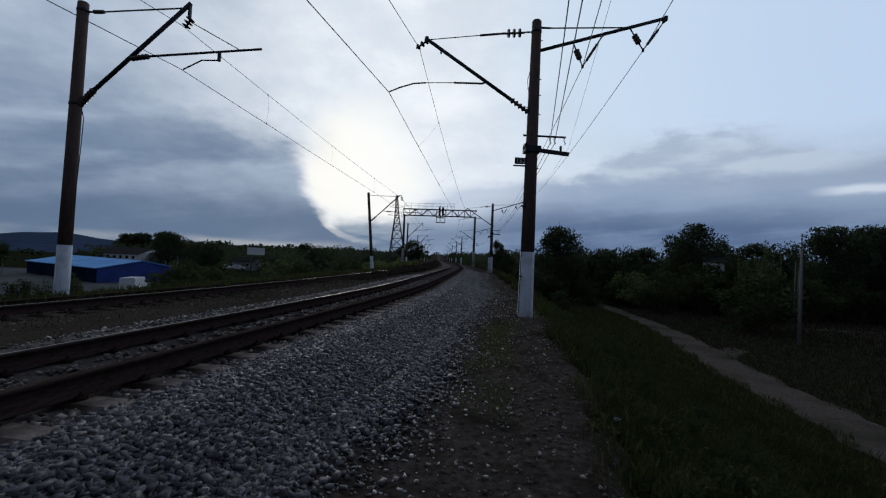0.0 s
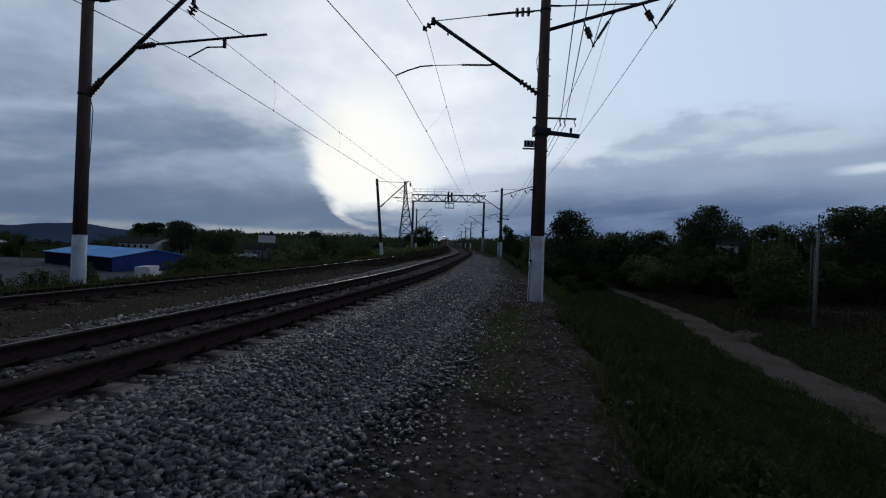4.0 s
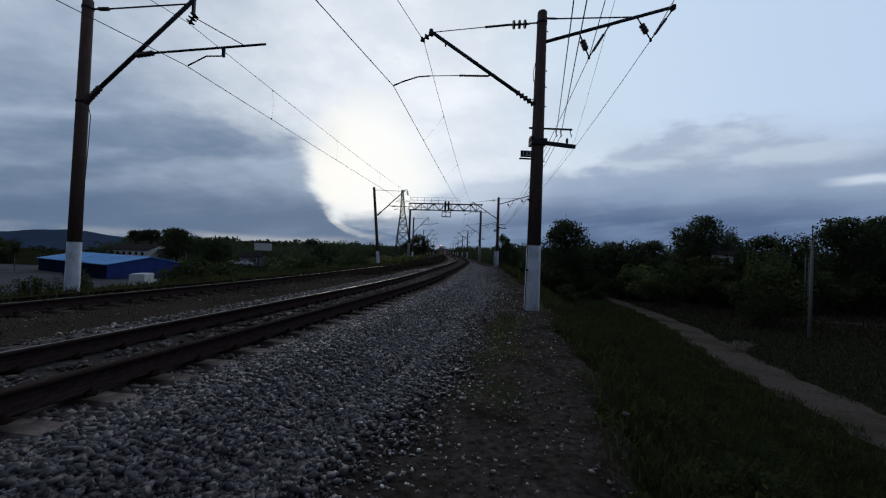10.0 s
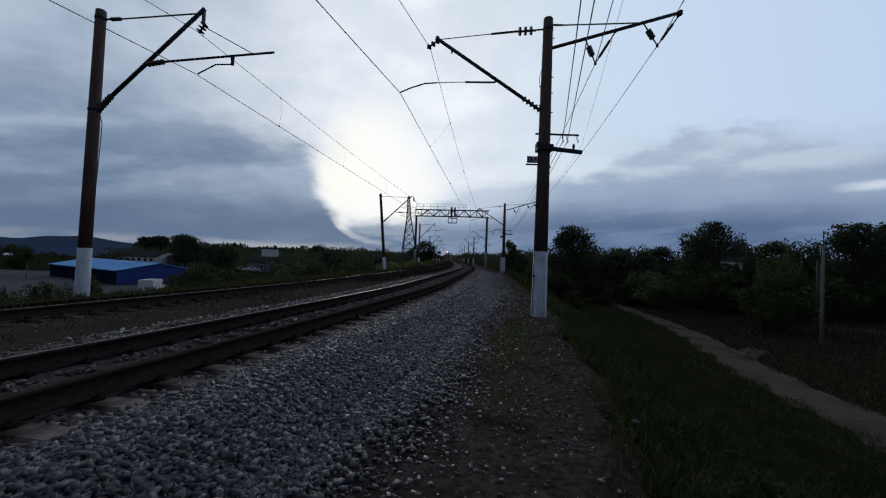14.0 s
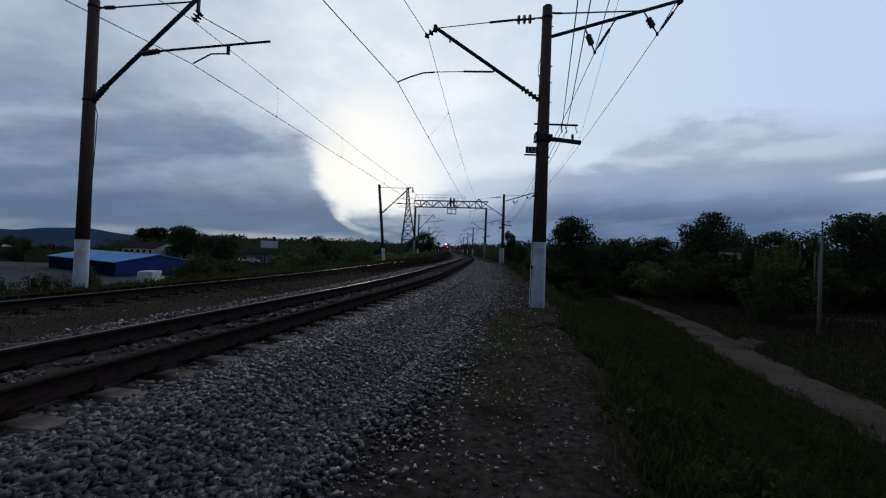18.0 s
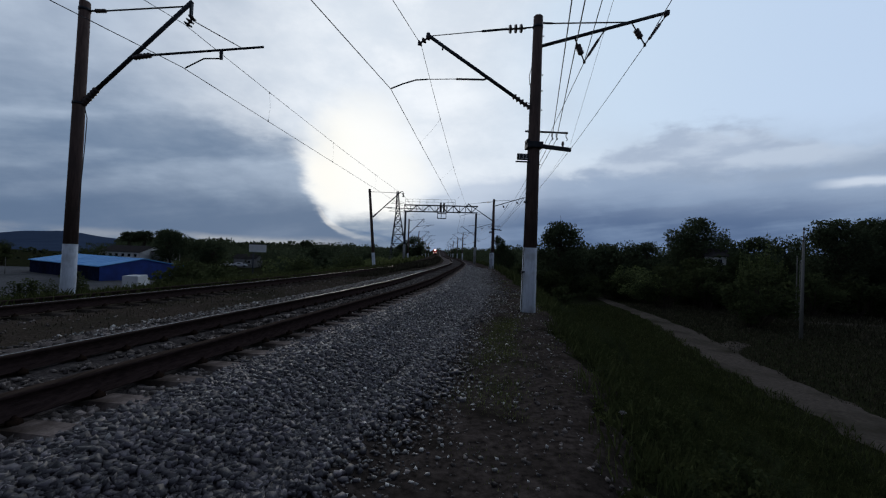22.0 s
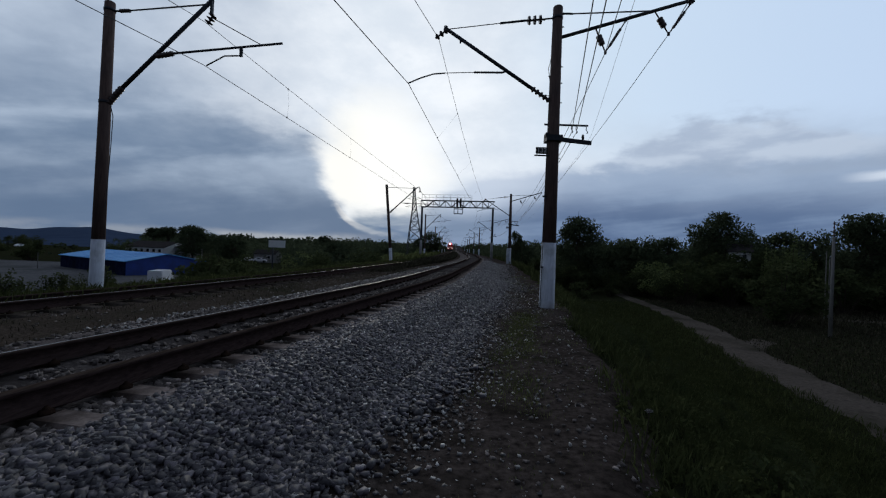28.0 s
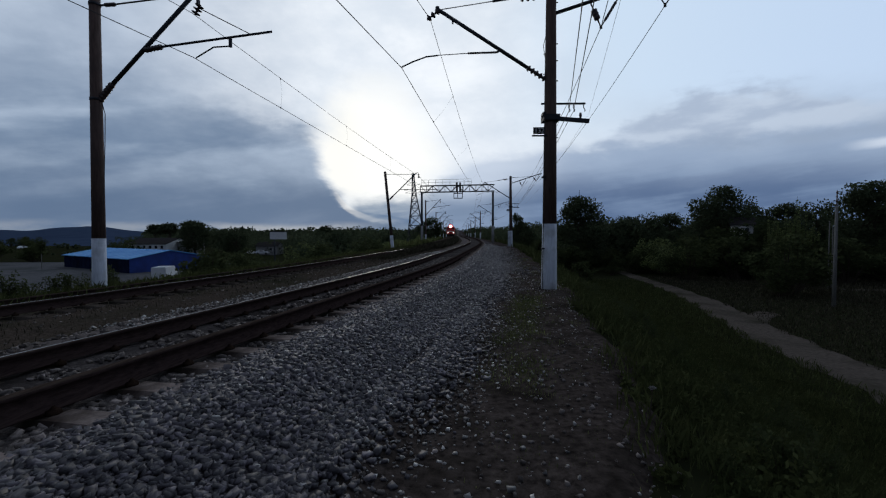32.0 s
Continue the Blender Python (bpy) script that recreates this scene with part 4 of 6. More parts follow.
    rod(bm, [(-0.2, -0.12, 5.4), (-0.2, -0.14, 3.6), (-0.215, -0.13, 2.0), (-0.235, -0.12, -0.1)], 0.013, 5)
    part("earth_lead", bm, M_BLACK, t, "black earth lead running down the shaft")
    for z in (1.25, 3.4):
        bm = bmesh.new()
        box(bm, -0.22, -0.1, z, 0.09, 0.1, 0.05)
        part("lead_clip", bm, M_STEEL, t)
    for z, sx in ((8.62, 1), (7.4, 1), (6.9, 1), (6.3, 1), (4.6, 1), (7.1, -1), (6.5, -1)):
        bm = bmesh.new()
        r = 0.23 - 0.085 * z / 9.31
        rod(bm, [(sx * (r - 0.02), 0, z), (sx * (r + 0.05), 0, z)], 0.016, 6)
        part("bolt", bm, M_STEEL, t)
    if sign:
        bm = bmesh.new()
        box(bm, -0.36, -0.16, 4.78, 0.36, 0.02, 0.2)
        plate = part("number_plate", bm, M_BLACK, t, "small black pole number plate")
        bm = bmesh.new()
        box(bm, -0.32, -0.12, 4.64, 0.5, 0.05, 0.04)
        part("plate_bracket", bm, M_STEEL, t)
        cu = bpy.data.curves.new("numerals", "FONT")
        cu.body, cu.size, cu.align_x, cu.align_y, cu.extrude = "132", 0.2, "CENTER", "CENTER", 0.003
        cu.materials.append(M_SIGN)
        txt = new("numerals", cu)
        txt.parent, txt.matrix_basis = plate, pose(-0.36, -0.174, 4.78, 90, 0, 0)
    return t


def mast_leaning(m, lean):
    """Far-side mast whose shaft leans away from the track, its bracket set level."""
    t = tagged(empty("catenary_mast", m), "leaning brown concrete catenary mast with level crossarm and white base", "catenary mast", group="catenary masts")
    pole_shaft(t, 8.8, 0.182, 0.14, 1.6, bands=(0.972, 0.64))
    for ob in t.children:
        ob.matrix_basis = pose(0, 0, 0, 0, lean, 0)
    top = 8.6 * math.sin(radians(lean))
    bm = bmesh.new()
    rod(bm, [(0.05, 0, 6.0), (2.72, 0, 8.6)], 0.06, 10)
    rod(bm, [(2.72, 0, 8.6), (2.9, 0, 8.62), (2.95, 0, 8.5)], 0.035, 6)
    part("bracket_arm", bm, M_STEEL, t, "sloping steel bracket tube")
    bm = bmesh.new()
    insulator(bm, (-0.36, 0, 5.6), (0.08, 0, 6.03), 0.1, 6, 0.08)
    part("insulator", bm, M_INSUL, t, "brown ribbed porcelain insulator")
    bm = bmesh.new()
    rod(bm, [(top + 0.1, 0, 8.46), (2.55, 0, 8.44)], 0.024, 6)
    part("tie_rod", bm, M_STEEL, t, "thin steel tie rod")
    bm = bmesh.new()
    insulator(bm, (2.95, 0, 8.48), (2.98, 0, 8.0), 0.12, 3, 0.03)
    part("insulator", bm, M_INSUL, t, "disc insulator holding the messenger wire")
    bm = bmesh.new()
    rod(bm, [(1.75, 0, 6.72), (5.1, 0, 6.74)], 0.035, 8)
    part("registration_tube", bm, M_STEEL, t, "long level steel registration tube")
    bm = bmesh.new()
    insulator(bm, (1.3, 0, 6.72), (1.78, 0, 6.72), 0.085, 5, 0.068)
    part("insulator", bm, M_INSUL, t, "rod insulator of the registration tube")
    bm = bmesh.new()
    rod(bm, [(0.85, 0, 6.76), (1.32, 0, 6.72)], 0.03, 6)
    part("arm_clip", bm, M_STEEL, t)
    bm = bmesh.new()
    rod(bm, [(2.9, 0, 8.3), (4.3, 0, 6.8)], 0.014, 5)
    part("tube_stay", bm, M_WIRE, t)
    bm = bmesh.new()
    rod(bm, [(3.9, 0, 6.72), (3.85, 0, 6.4), (3.02, 0, 6.2)], 0.022, 6)
    part("steady_arm", bm, M_STEEL, t, "curved steady arm holding the contact wire")
    return t


def mast_left(m):
    """Mast on the far side, its insulated bracket leaning over the far track."""
    t = tagged(empty("catenary_mast", m), "brown concrete catenary mast with sloping bracket and white base", "catenary mast", group="catenary masts")
    pole_shaft(t, 8.75, 0.182, 0.14, 1.6, bands=(0.972, 0.655))
    bm = bmesh.new()
    rod(bm, [(0.46, 0, 6.14), (3.12, 0, 8.95)], 0.06, 10)
    box(bm, 3.1, 0, 8.72, 0.06, 0.1, 0.42)
    part("bracket_arm", bm, M_STEEL, t, "sloping steel bracket tube")
    bm = bmesh.new()
    insulator(bm, (0.1, 0, 5.7), (0.5, 0, 6.19), 0.1, 6, 0.08)
    part("insulator", bm, M_INSUL, t, "brown ribbed porcelain insulator")
    bm = bmesh.new()
    rod(bm, [(0.16, 0, 8.48), (0.34, 0, 8.49)], 0.03, 6)
    part("tie_eye", bm, M_STEEL, t)
    bm = bmesh.new()
    rod(bm, [(0.6, 0, 8.51), (3.05, 0, 8.8)], 0.024, 6)
    part("tie_rod", bm, M_STEEL, t, "thin steel tie rod")
    bm = bmesh.new()
    insulator(bm, (0.32, 0, 8.49), (0.62, 0, 8.51), 0.062, 5, 0.05)
    part("insulator", bm, M_INSUL, t, "tie insulator")
    bm = bmesh.new()
    insulator(bm, (3.16, 0, 8.5), (3.0, 0, 8.2), 0.13, 3, 0.03)
    part("insulator", bm, M_INSUL, t, "disc insulator holding the messenger wire")
    bm = bmesh.new()
    insulator(bm, (1.5, 0, 7.18), (2.0, 0, 7.28), 0.085, 5, 0.068)
    part("insulator", bm, M_INSUL, t, "rod insulator of the registration tube")
    bm = bmesh.new()
    rod(bm, [(2.0, 0, 7.28), (5.28, 0, 7.72)], 0.035, 8)
    part("registration_tube", bm, M_STEEL, t, "long steel registration tube")
    bm = bmesh.new()
    rod(bm, [(3.12, 0, 8.4), (4.62, 0, 7.66)], 0.014, 5)
    part("tube_stay", bm, M_WIRE, t)
    bm = bmesh.new()
    box(bm, 4.05, 0, 7.42, 0.08, 0.06, 0.3)
    part("drop_bracket", bm, M_STEEL, t)
    bm = bmesh.new()
    rod(bm, [(4.05, 0, 7.3), (3.55, 0, 7.27), (3.02, 0, 6.96)], 0.022, 6)
    part("steady_arm", bm, M_STEEL, t, "curved steady arm holding the contact wire")
    bm = bmesh.new()
    rod(bm, [(0.2, -0.03, 5.6), (0.3, -0.05, 5.3), (0.28, -0.05, 4.4), (0.2, -0.04, 2.6)], 0.012, 5)
    part("earth_wire", bm, M_WIRE, t)
    return t


R_MASTS = [(-8.1, -31, 0), (2.9, 13.0, 0), (7.7, 57.0, -0.5), (9.6, 104, 0.8), (9.3, 145, 0), (10.0, 192, 0), (10.3, 245, 0), (11.5, 310, 0), (12.0, 380, 0)]
L_MASTS = [(-22.5, -28, 0), (-10.73, 12.5, 0.72), (-6.85, 48.0, -5.4), (-5.7, 89, 0), (-5.6, 136, 1.5), (-5.4, 180, 0), (-5.1, 230, 0), (-4.7, 300, 0)]
first = None
for x, y, lean in R_MASTS:
    zb = 0.0 if y < 30 else 0.1
    m = pose(x, y, zb, 0, lean, 0)
    first = copy_thing(first, m) if first else mast_right(m)
def marker_post(x, y, h):
    t = tagged(empty("anchor_post", pose(x, y, -0.02)), "short white concrete anchor post beside a catenary mast", "post", group="anchor posts")
    bm = bmesh.new()
    rod(bm, [(0, 0, -0.5), (0, 0, h - 0.08), (0, 0, h)], [0.11, 0.1, 0.06], 12)
    part("post_body", bm, M_WHITE, t)
    bm = bmesh.new()
    rod(bm, [(0, 0, h - 0.02), (0, 0, h + 0.06)], 0.05, 8)
    part("anchor_bolt", bm, M_STEEL, t)


marker_post(7.36, 56.75, 2.1)
first = None
for x, y, lean in L_MASTS:
    if lean < -3:
        mast_leaning(pose(x, y, -0.05), lean)
        continue
    m = pose(x, y, -0.02, 0, lean, 0)
    first = copy_thing(first, m) if first else mast_left(m)


def wire(name, pts, radius, sag, label):
    """One wire hung over the given points, sagging by sag in each span of 45 m."""
    path = []
    for a, b in zip(pts, pts[1:]):
        a, b = Vector(a), Vector(b)
        n = 14
        k = sag * ((b - a).length / 45.0) ** 2
        for i in range(n):
            t = i / n
            p = a.lerp(b, t)
            p.z -= 4 * k * t * (1 - t)
            path.append(p)
    path.append(Vector(pts[-1]))
    bm = bmesh.new()
    rod(bm, path, radius, 6)
    ob = part(name, bm, M_WIRE)
    return tagged(ob, label, "overhead wire", group="overhead wires"), path


def catenary(masts, dx_c, z_c, dx_m, z_m, label, sag):
    cpts = [(x + dx_c, y, z_c) for x, y, _ in masts]
    mpts = [(x + dx_m, y, z_m) for x, y, _ in masts]
    thing, cp = wire("contact_wire", cpts, 0.011, 0.02, label + " contact wire above the track")
    _, mp = wire("messenger_wire", mpts, 0.009, sag, label + " messenger wire with droppers")
    for j, (c, m) in enumerate(zip(cp, mp)):
        if j % 14 in (2, 5, 9, 12) and c.y < 150:
            bm = bmesh.new()
            mid = c.lerp(m, 0.5) + Vector((0.04, 0.03, 0))
            rod(bm, [c, mid, m], 0.003, 4)
            rod(bm, [m + Vector((0, 0, -0.05)), m + Vector((0, 0, 0.02))], 0.02, 6)
            rod(bm, [c + Vector((0, 0, -0.02)), c + Vector((0, 0, 0.05))], 0.022, 6)
            part("dropper", bm, M_WIRE, thing)


catenary(R_MASTS, -4.5, 6.74, -3.62, 8.16, "dark copper", 0.6)
catenary(L_MASTS, 3.02, 6.92, 3.02, 8.2, "far track's copper", 0.25)
for dx, z, r, sag, back, lab in ((1.49, 7.87, 0.011, 0.7, 0.75, "feeder"), (3.38, 8.49, 0.011, 0.7, 0.9, "outer feeder"), (0.56, 5.4, 0.009, 0.5, 0.45, "telegraph"),
                                 (0.7, 5.4, 0.009, 0.5, 0.65, "telegraph"), (1.15, 5.3, 0.0026, 0.6, -0.05, "thin telephone")):
    wire("line_wire", [(x + dx + (back if y < 0 else 0), y, z) for x, y, _ in R_MASTS], r, sag, lab + " wire strung along the masts")


# ---------------------------------------------------------------- signal gantry
def gantry():
    g = tagged(empty("signal_gantry", pose(0.7, 80, 0.0)), "steel lattice signal gantry spanning both tracks on concrete legs", "signal gantry")
    for x, z0 in ((-6.55, 0.0), (6.75, 0.0)):
        bm = bmesh.new()
        rod(bm, [(x, 0, z0 - 0.8), (x, 0, 9.5)], [0.24, 0.19], 14)
        part("leg", bm, M_STEEL, g)
        bm = bmesh.new()
        rod(bm, [(x, 0, z0 - 0.8), (x, 0, 3.2)], [0.25, 0.232], 14)
        part("leg_base", bm, M_CONC, g, "pale concrete lower leg")
    xs = np.linspace(-6.8, 7.0, 13)
    z0, z1 = 9.45, 10.65
    for z in (z0, z1):
        for y in (-0.45, 0.45):
            bm = bmesh.new()
            rod(bm, [(xs[0], y, z), (xs[-1], y, z + 0.22)], 0.07, 5)
            part("chord", bm, M_STEEL, g)
    for i in range(12):
        for y in (-0.45, 0.45):
            a, b = (z0, z1) if i % 2 else (z1, z0)
            bm = bmesh.new()
            rod(bm, [(xs[i], y, a + 0.02 * i), (xs[i + 1], y, b + 0.02 * i)], 0.065, 4)
            part("diagonal", bm, M_STEEL, g)
            bm = bmesh.new()
            rod(bm, [(xs[i], y, z0), (xs[i], y, z1 + 0.02 * i)], 0.04, 4)
            part("strut", bm, M_STEEL, g)
    for i, x in enumerate(np.linspace(-6.6, 2.7, 8)):
        bm = bmesh.new()
        rod(bm, [(x, -0.45, z1), (x, -0.45, z1 + 1.05)], 0.035, 4)
        part("railing_post", bm, M_STEEL, g)
    for z in (0.55, 1.05):
        bm = bmesh.new()
        rod(bm, [(-6.6, -0.45, z1 + z), (2.7, -0.45, z1 + z + 0.2)], 0.03, 4)
        part("handrail", bm, M_STEEL, g)
    bm = bmesh.new()
    for x in (-0.55, 0.15, 1.05):
        for y in (-0.5, -1.1):
            rod(bm, [(x, y, 8.3), (x, y, 10.7)], 0.075, 4)
    for z in (8.3, 9.2):
        rod(bm, [(-0.55, -0.5, z), (1.05, -0.5, z), (1.05, -1.1, z), (-0.55, -1.1, z), (-0.55, -0.5, z)], 0.075, 4)
    part("service_cage", bm, M_STEEL, g, "open steel service cage")
    for x in (0.0, 0.62):
        bm = bmesh.new()
        box(bm, x, -0.75, 10.35, 0.34, 0.12, 1.7)
        for z in (9.85, 10.35, 10.85):
            rod(bm, [(x, -0.8, z), (x, -1.05, z + 0.02)], 0.13, 10)
        part("signal_head", bm, M_BLACK, g, "dark signal head, unlit towards the camera")


gantry()


def pylon():
    p = tagged(empty("transmission_tower", pose(-13.5, 160, -4.6, 0, -2.8, 0)), "grey steel lattice transmission tower behind the trees", "transmission tower")
    H = 29.0

    def w(z):
        return float(np.interp(z, [0, 21, 29], [3.7, 0.78, 0.3]))

    levels = [0, 5.5, 9.5, 13, 16, 18.6, 20.8, 22.8, 24.6, 26.2, 27.6, 29]
    for sx in (-1, 1):
        for sy in (-1, 1):
            bm = bmesh.new()
            rod(bm, [(sx * w(z), sy * w(z), z) for z in levels], 0.17, 4)
            part("corner_leg", bm, M_STEEL, p)
    for a, b in zip(levels, levels[1:]):
        bm = bmesh.new()
        for ax in (0, 1):
            for s in (-1, 1):
                def pt(u, z):
                    return (u * w(z), s * w(z), z) if ax == 0 else (s * w(z), u * w(z), z)
                rod(bm, [pt(-1, a), pt(1, b)], 0.11, 4)
                rod(bm, [pt(1, a), pt(-1, b)], 0.11, 4)
                rod(bm, [pt(-1, b), pt(1, b)], 0.1, 4)
        part("lattice_panel", bm, M_STEEL, p)
    for z, l in ((21.5, 3.4), (24.5, 2.6)):
        bm = bmesh.new()
        rod(bm, [(-l, 0, z + 0.3), (0, 0.2, z), (l, 0, z + 0.3)], 0.08, 4)
        rod(bm, [(-l, 0, z + 0.3), (0, 0, z + 1.2), (l, 0, z + 0.3)], 0.06, 4)
        part("crossarm", bm, M_STEEL, p)


pylon()

# ---------------------------------------------------------------- vegetation
def leaf_cloud(rng, centres, radii, per, size, squash=0.8):
    """Leaf quads spread through clumps; returns verts and faces."""
    n = len(centres) * per
    c = np.repeat(np.asarray(centres), per, axis=0)
    r = np.repeat(np.asarray(radii), per)
    d = rng.normal(size=(n, 3))
    d /= np.linalg.norm(d, axis=1)[:, None]
    p = c + d * (r * rng.uniform(0.35, 1.0, n) ** 0.6)[:, None] * np.array([1, 1, squash])
    a = rng.normal(size=(n, 3))
    a /= np.linalg.norm(a, axis=1)[:, None]
    b = np.cross(a, rng.normal(size=(n, 3)))
    b /= np.linalg.norm(b, axis=1)[:, None]
    s = (size * rng.uniform(0.6, 1.4, n))[:, None]
    v = np.stack([p - a * s, p + b * s * 0.55, p + a * s, p - b * s * 0.55], 1).reshape(-1, 3)
    return v, (np.arange(n)[:, None] * 4 + np.arange(4)[None])


def tree_mesh(seed, h, crown_r, bare, per=70, leaf=0.22, clumps=46, flat=1.0, mat=None, fat=1.0):
    """A tapered trunk with limbs, and a crown of leaf clumps at the limbs' ends."""
    rng = np.random.default_rng(seed)
    bm = bmesh.new()
    top = h * 0.72
    trunk = [(0.12 * math.sin(i * 1.7 + seed), 0.12 * math.cos(i * 1.3), top * i / 6) for i in range(7)]
    r = 0.035 * h
    rod(bm, [(0, 0, -0.4)] + trunk, [r * 1.3] + [r * (1 - 0.8 * i / 6) for i in range(7)], 9)
    cs, rs = [], []
    for i in range(clumps):
        az = rng.uniform(0, 2 * math.pi)
        u = rng.uniform(-0.75, 1.0)
        rad = crown_r * math.sqrt(max(0.05, 1 - u * u)) * rng.uniform(0.45, 1.02)
        cz = bare + (h - bare) * (0.5 + 0.46 * u * flat)
        c = Vector((rad * math.cos(az), rad * math.sin(az), cz))
        cs.append(c[:])
        rs.append(crown_r * rng.uniform(0.2, 0.36) * fat)
        if i % 3 == 0:
            st = Vector(trunk[min(6, 2 + i % 5)])
            rod(bm, [st, st.lerp(c, 0.5) + Vector((0, 0, 0.25)), c], [r * 0.36, r * 0.22, r * 0.08], 5)
    wood = mesh_of(bm, "trunk", M_BARK)
    v, f = leaf_cloud(rng, cs, rs, per, leaf)
    return wood, big_mesh("crown", v, f, mat or M_LEAF_DARK)


def tree(meshes, m, label, scale=1.0, wide=1.0):
    t = tagged(empty("tree", m), label, "tree", group="trees")
    t.scale = (scale * wide, scale * wide, scale)
    for nm, me in zip(("trunk", "crown"), meshes):
        ob = new(nm, me)
        ob.parent = t
    return t


def on_soil(x, y):
    return float(soil_z(np.array(float(x)), np.array(float(y))))


OAK = [tree_mesh(s, 12.0, 4.2, 1.3, 135, 0.18, 88, fat=1.25) for s in (1, 2, 3)]
ROUND = [tree_mesh(s, 9.5, 3.8, 1.2, 90, 0.2, 62, fat=1.2) for s in (7, 8)]
UMBRELLA = tree_mesh(12, 10.0, 3.6, 6.0, 80, 0.24, 30, 0.8)


def poplar_mesh(seed):
    """Young poplar: a thin stem with steep shoots, leafy all the way up."""
    rng = np.random.default_rng(seed)
    bm = bmesh.new()
    cs, rs = [], []
    for i in range(9):
        az, foot, h = rng.uniform(0, 6.28), rng.uniform(0.0, 0.3), 9.2 if i == 0 else rng.uniform(5.0, 8.2)
        out = 0.05 if i == 0 else rng.uniform(0.2, 0.75)
        a, b = Vector((foot * math.cos(az), foot * math.sin(az), -0.3 if i == 0 else 0.8)), Vector((out * math.cos(az), out * math.sin(az), h))
        rod(bm, [a, a.lerp(b, 0.5), b], [0.07 if i == 0 else 0.03, 0.03, 0.008], 5)
        for k in range(16):
            f = 0.12 + 0.055 * k
            cs.append(a.lerp(b, f)[:])
            rs.append(0.34 * (1.12 - f) + 0.05)
    wood = mesh_of(bm, "trunk", M_BARK)
    v, f = leaf_cloud(rng, cs, rs, 20, 0.08, 1.3)
    return wood, big_mesh("crown", v, f, M_LEAF_PALE)


POPLAR = poplar_mesh(15)
lab_big = "tall broad-crowned tree standing dark against the dusk sky"
for x, y, k, s in ((20.7, 70, 0, 0.97), (40.9, 66, 2, 1.07), (57.6, 60, 0, 1.07), (64.0, 61, 1, 1.12), (46.5, 74, 1, 0.74), (50.5, 74, 0, 0.72), (67.5, 62, 2, 1.1), (74, 70, 2, 0.95), (15.0, 92, 1, 0.62), (27, 96, 0, 0.66)):
    tree(OAK[k], pose(x, y, on_soil(x, y), 0, 0, x * 37 % 360), lab_big, s)
for x, y, k, s in ((-67.5, 110, 0, 1.07), (-57.6, 112, 1, 0.86), (-83, 150, 1, 0.9), (-16, 108, 0, 0.66), (-6.4, 128, 1, 0.82), (-24, 90, 1, 0.8), (33, 82, 0, 0.96), (38.2, 85, 1, 1.02), (43.6, 87, 0, 1.04), (28.5, 86, 1, 0.9), (51, 84, 0, 1.06), (58, 86, 1, 1.16), (64, 84, 0, 1.18), (72, 86, 1, 1.24), (56, 72, 0, 0.85), (84, 84, 0, 1.1), (25, 84, 1, 0.78), (92, 80, 1, 1.1), (47, 82, 1, 0.72), (-38, 128, 0, 0.95)):
    tree(ROUND[k], pose(x, y, on_soil(x, y), 0, 0, x * 53 % 360), "round-crowned bushy tree, almost black in the dusk", s)
tree(ROUND[0], pose(11.6, 78, on_soil(11.6, 78), 0, 0, 40), "slim bushy tree beside the line", 0.72, 0.5)
tree(ROUND[0], pose(-9.4, 124, on_soil(-9.4, 124), 0, 0, 90), "round bushy tree beside the line", 0.72)
for x, y, s in ((-100, 148, 1.05), (-106, 150, 1.0), (-93, 149, 1.12)):
    tree(UMBRELLA, pose(x, y, on_soil(x, y), 0, 0, x * 29 % 360), "slender tree with a flat umbrella crown over bare trunk", s)
for x, y, s in ((41.2, 52, 1.12), (39.5, 51.5, 0.98), (42.3, 53, 1.1), (43.8, 54, 0.98), (38.1, 52.5, 0.9), (40.5, 54.5, 1.02), (45.5, 55, 0.94)):
    tree(POPLAR, pose(x, y, on_soil(x, y), 0, 0, x * 41 % 360), "thin young poplar with upright leafy shoots", s)


def shrub_mesh(seed, mat):
    rng = np.random.default_rng(seed)
    bm = bmesh.new()
    cs, rs = [], []
    for i in range(15):
        az, rr = rng.uniform(0, 6.28), rng.uniform(0, 1.2)
        c = Vector((rr * math.cos(az), rr * math.sin(az), rng.uniform(0.5, 2.5 - rr * 0.7)))
        rod(bm, [(c.x * 0.15, c.y * 0.15, -0.2), (c.x * 0.6, c.y * 0.6, c.z * 0.55), c], [0.035, 0.022, 0.008], 5)
        cs.append(c[:])
        rs.append(rng.uniform(0.35, 0.65))
    wood = mesh_of(bm, "branchwork", M_BARK)
    v, f = leaf_cloud(rng, cs, rs, 110, 0.078)
    return wood, big_mesh("foliage", v, f, mat)


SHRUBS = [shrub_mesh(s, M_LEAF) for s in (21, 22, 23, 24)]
PALE_SHRUBS = [shrub_mesh(s, M_LEAF_PALE) for s in (25, 26, 27, 28)]


def shrub(x, y, k, s, kinds=SHRUBS, label="dense dark green roadside shrub"):
    if -0.49 < x / y < -0.38 and y < 134:      # low growth before the parked cars
        s = min(s, (6.3 - 5.9 * y / 134) / 3.4)
    t = tagged(empty("shrub", pose(x, y, on_soil(x, y) - 0.05, 0, 0, x * 71 % 360)), label, "shrub", group="shrubs")
    t.scale = (s * 1.3, s * 1.3, s)
    for nm, me in zip(("branchwork", "foliage"), kinds[k]):
        ob = new(nm, me)
        ob.parent = t


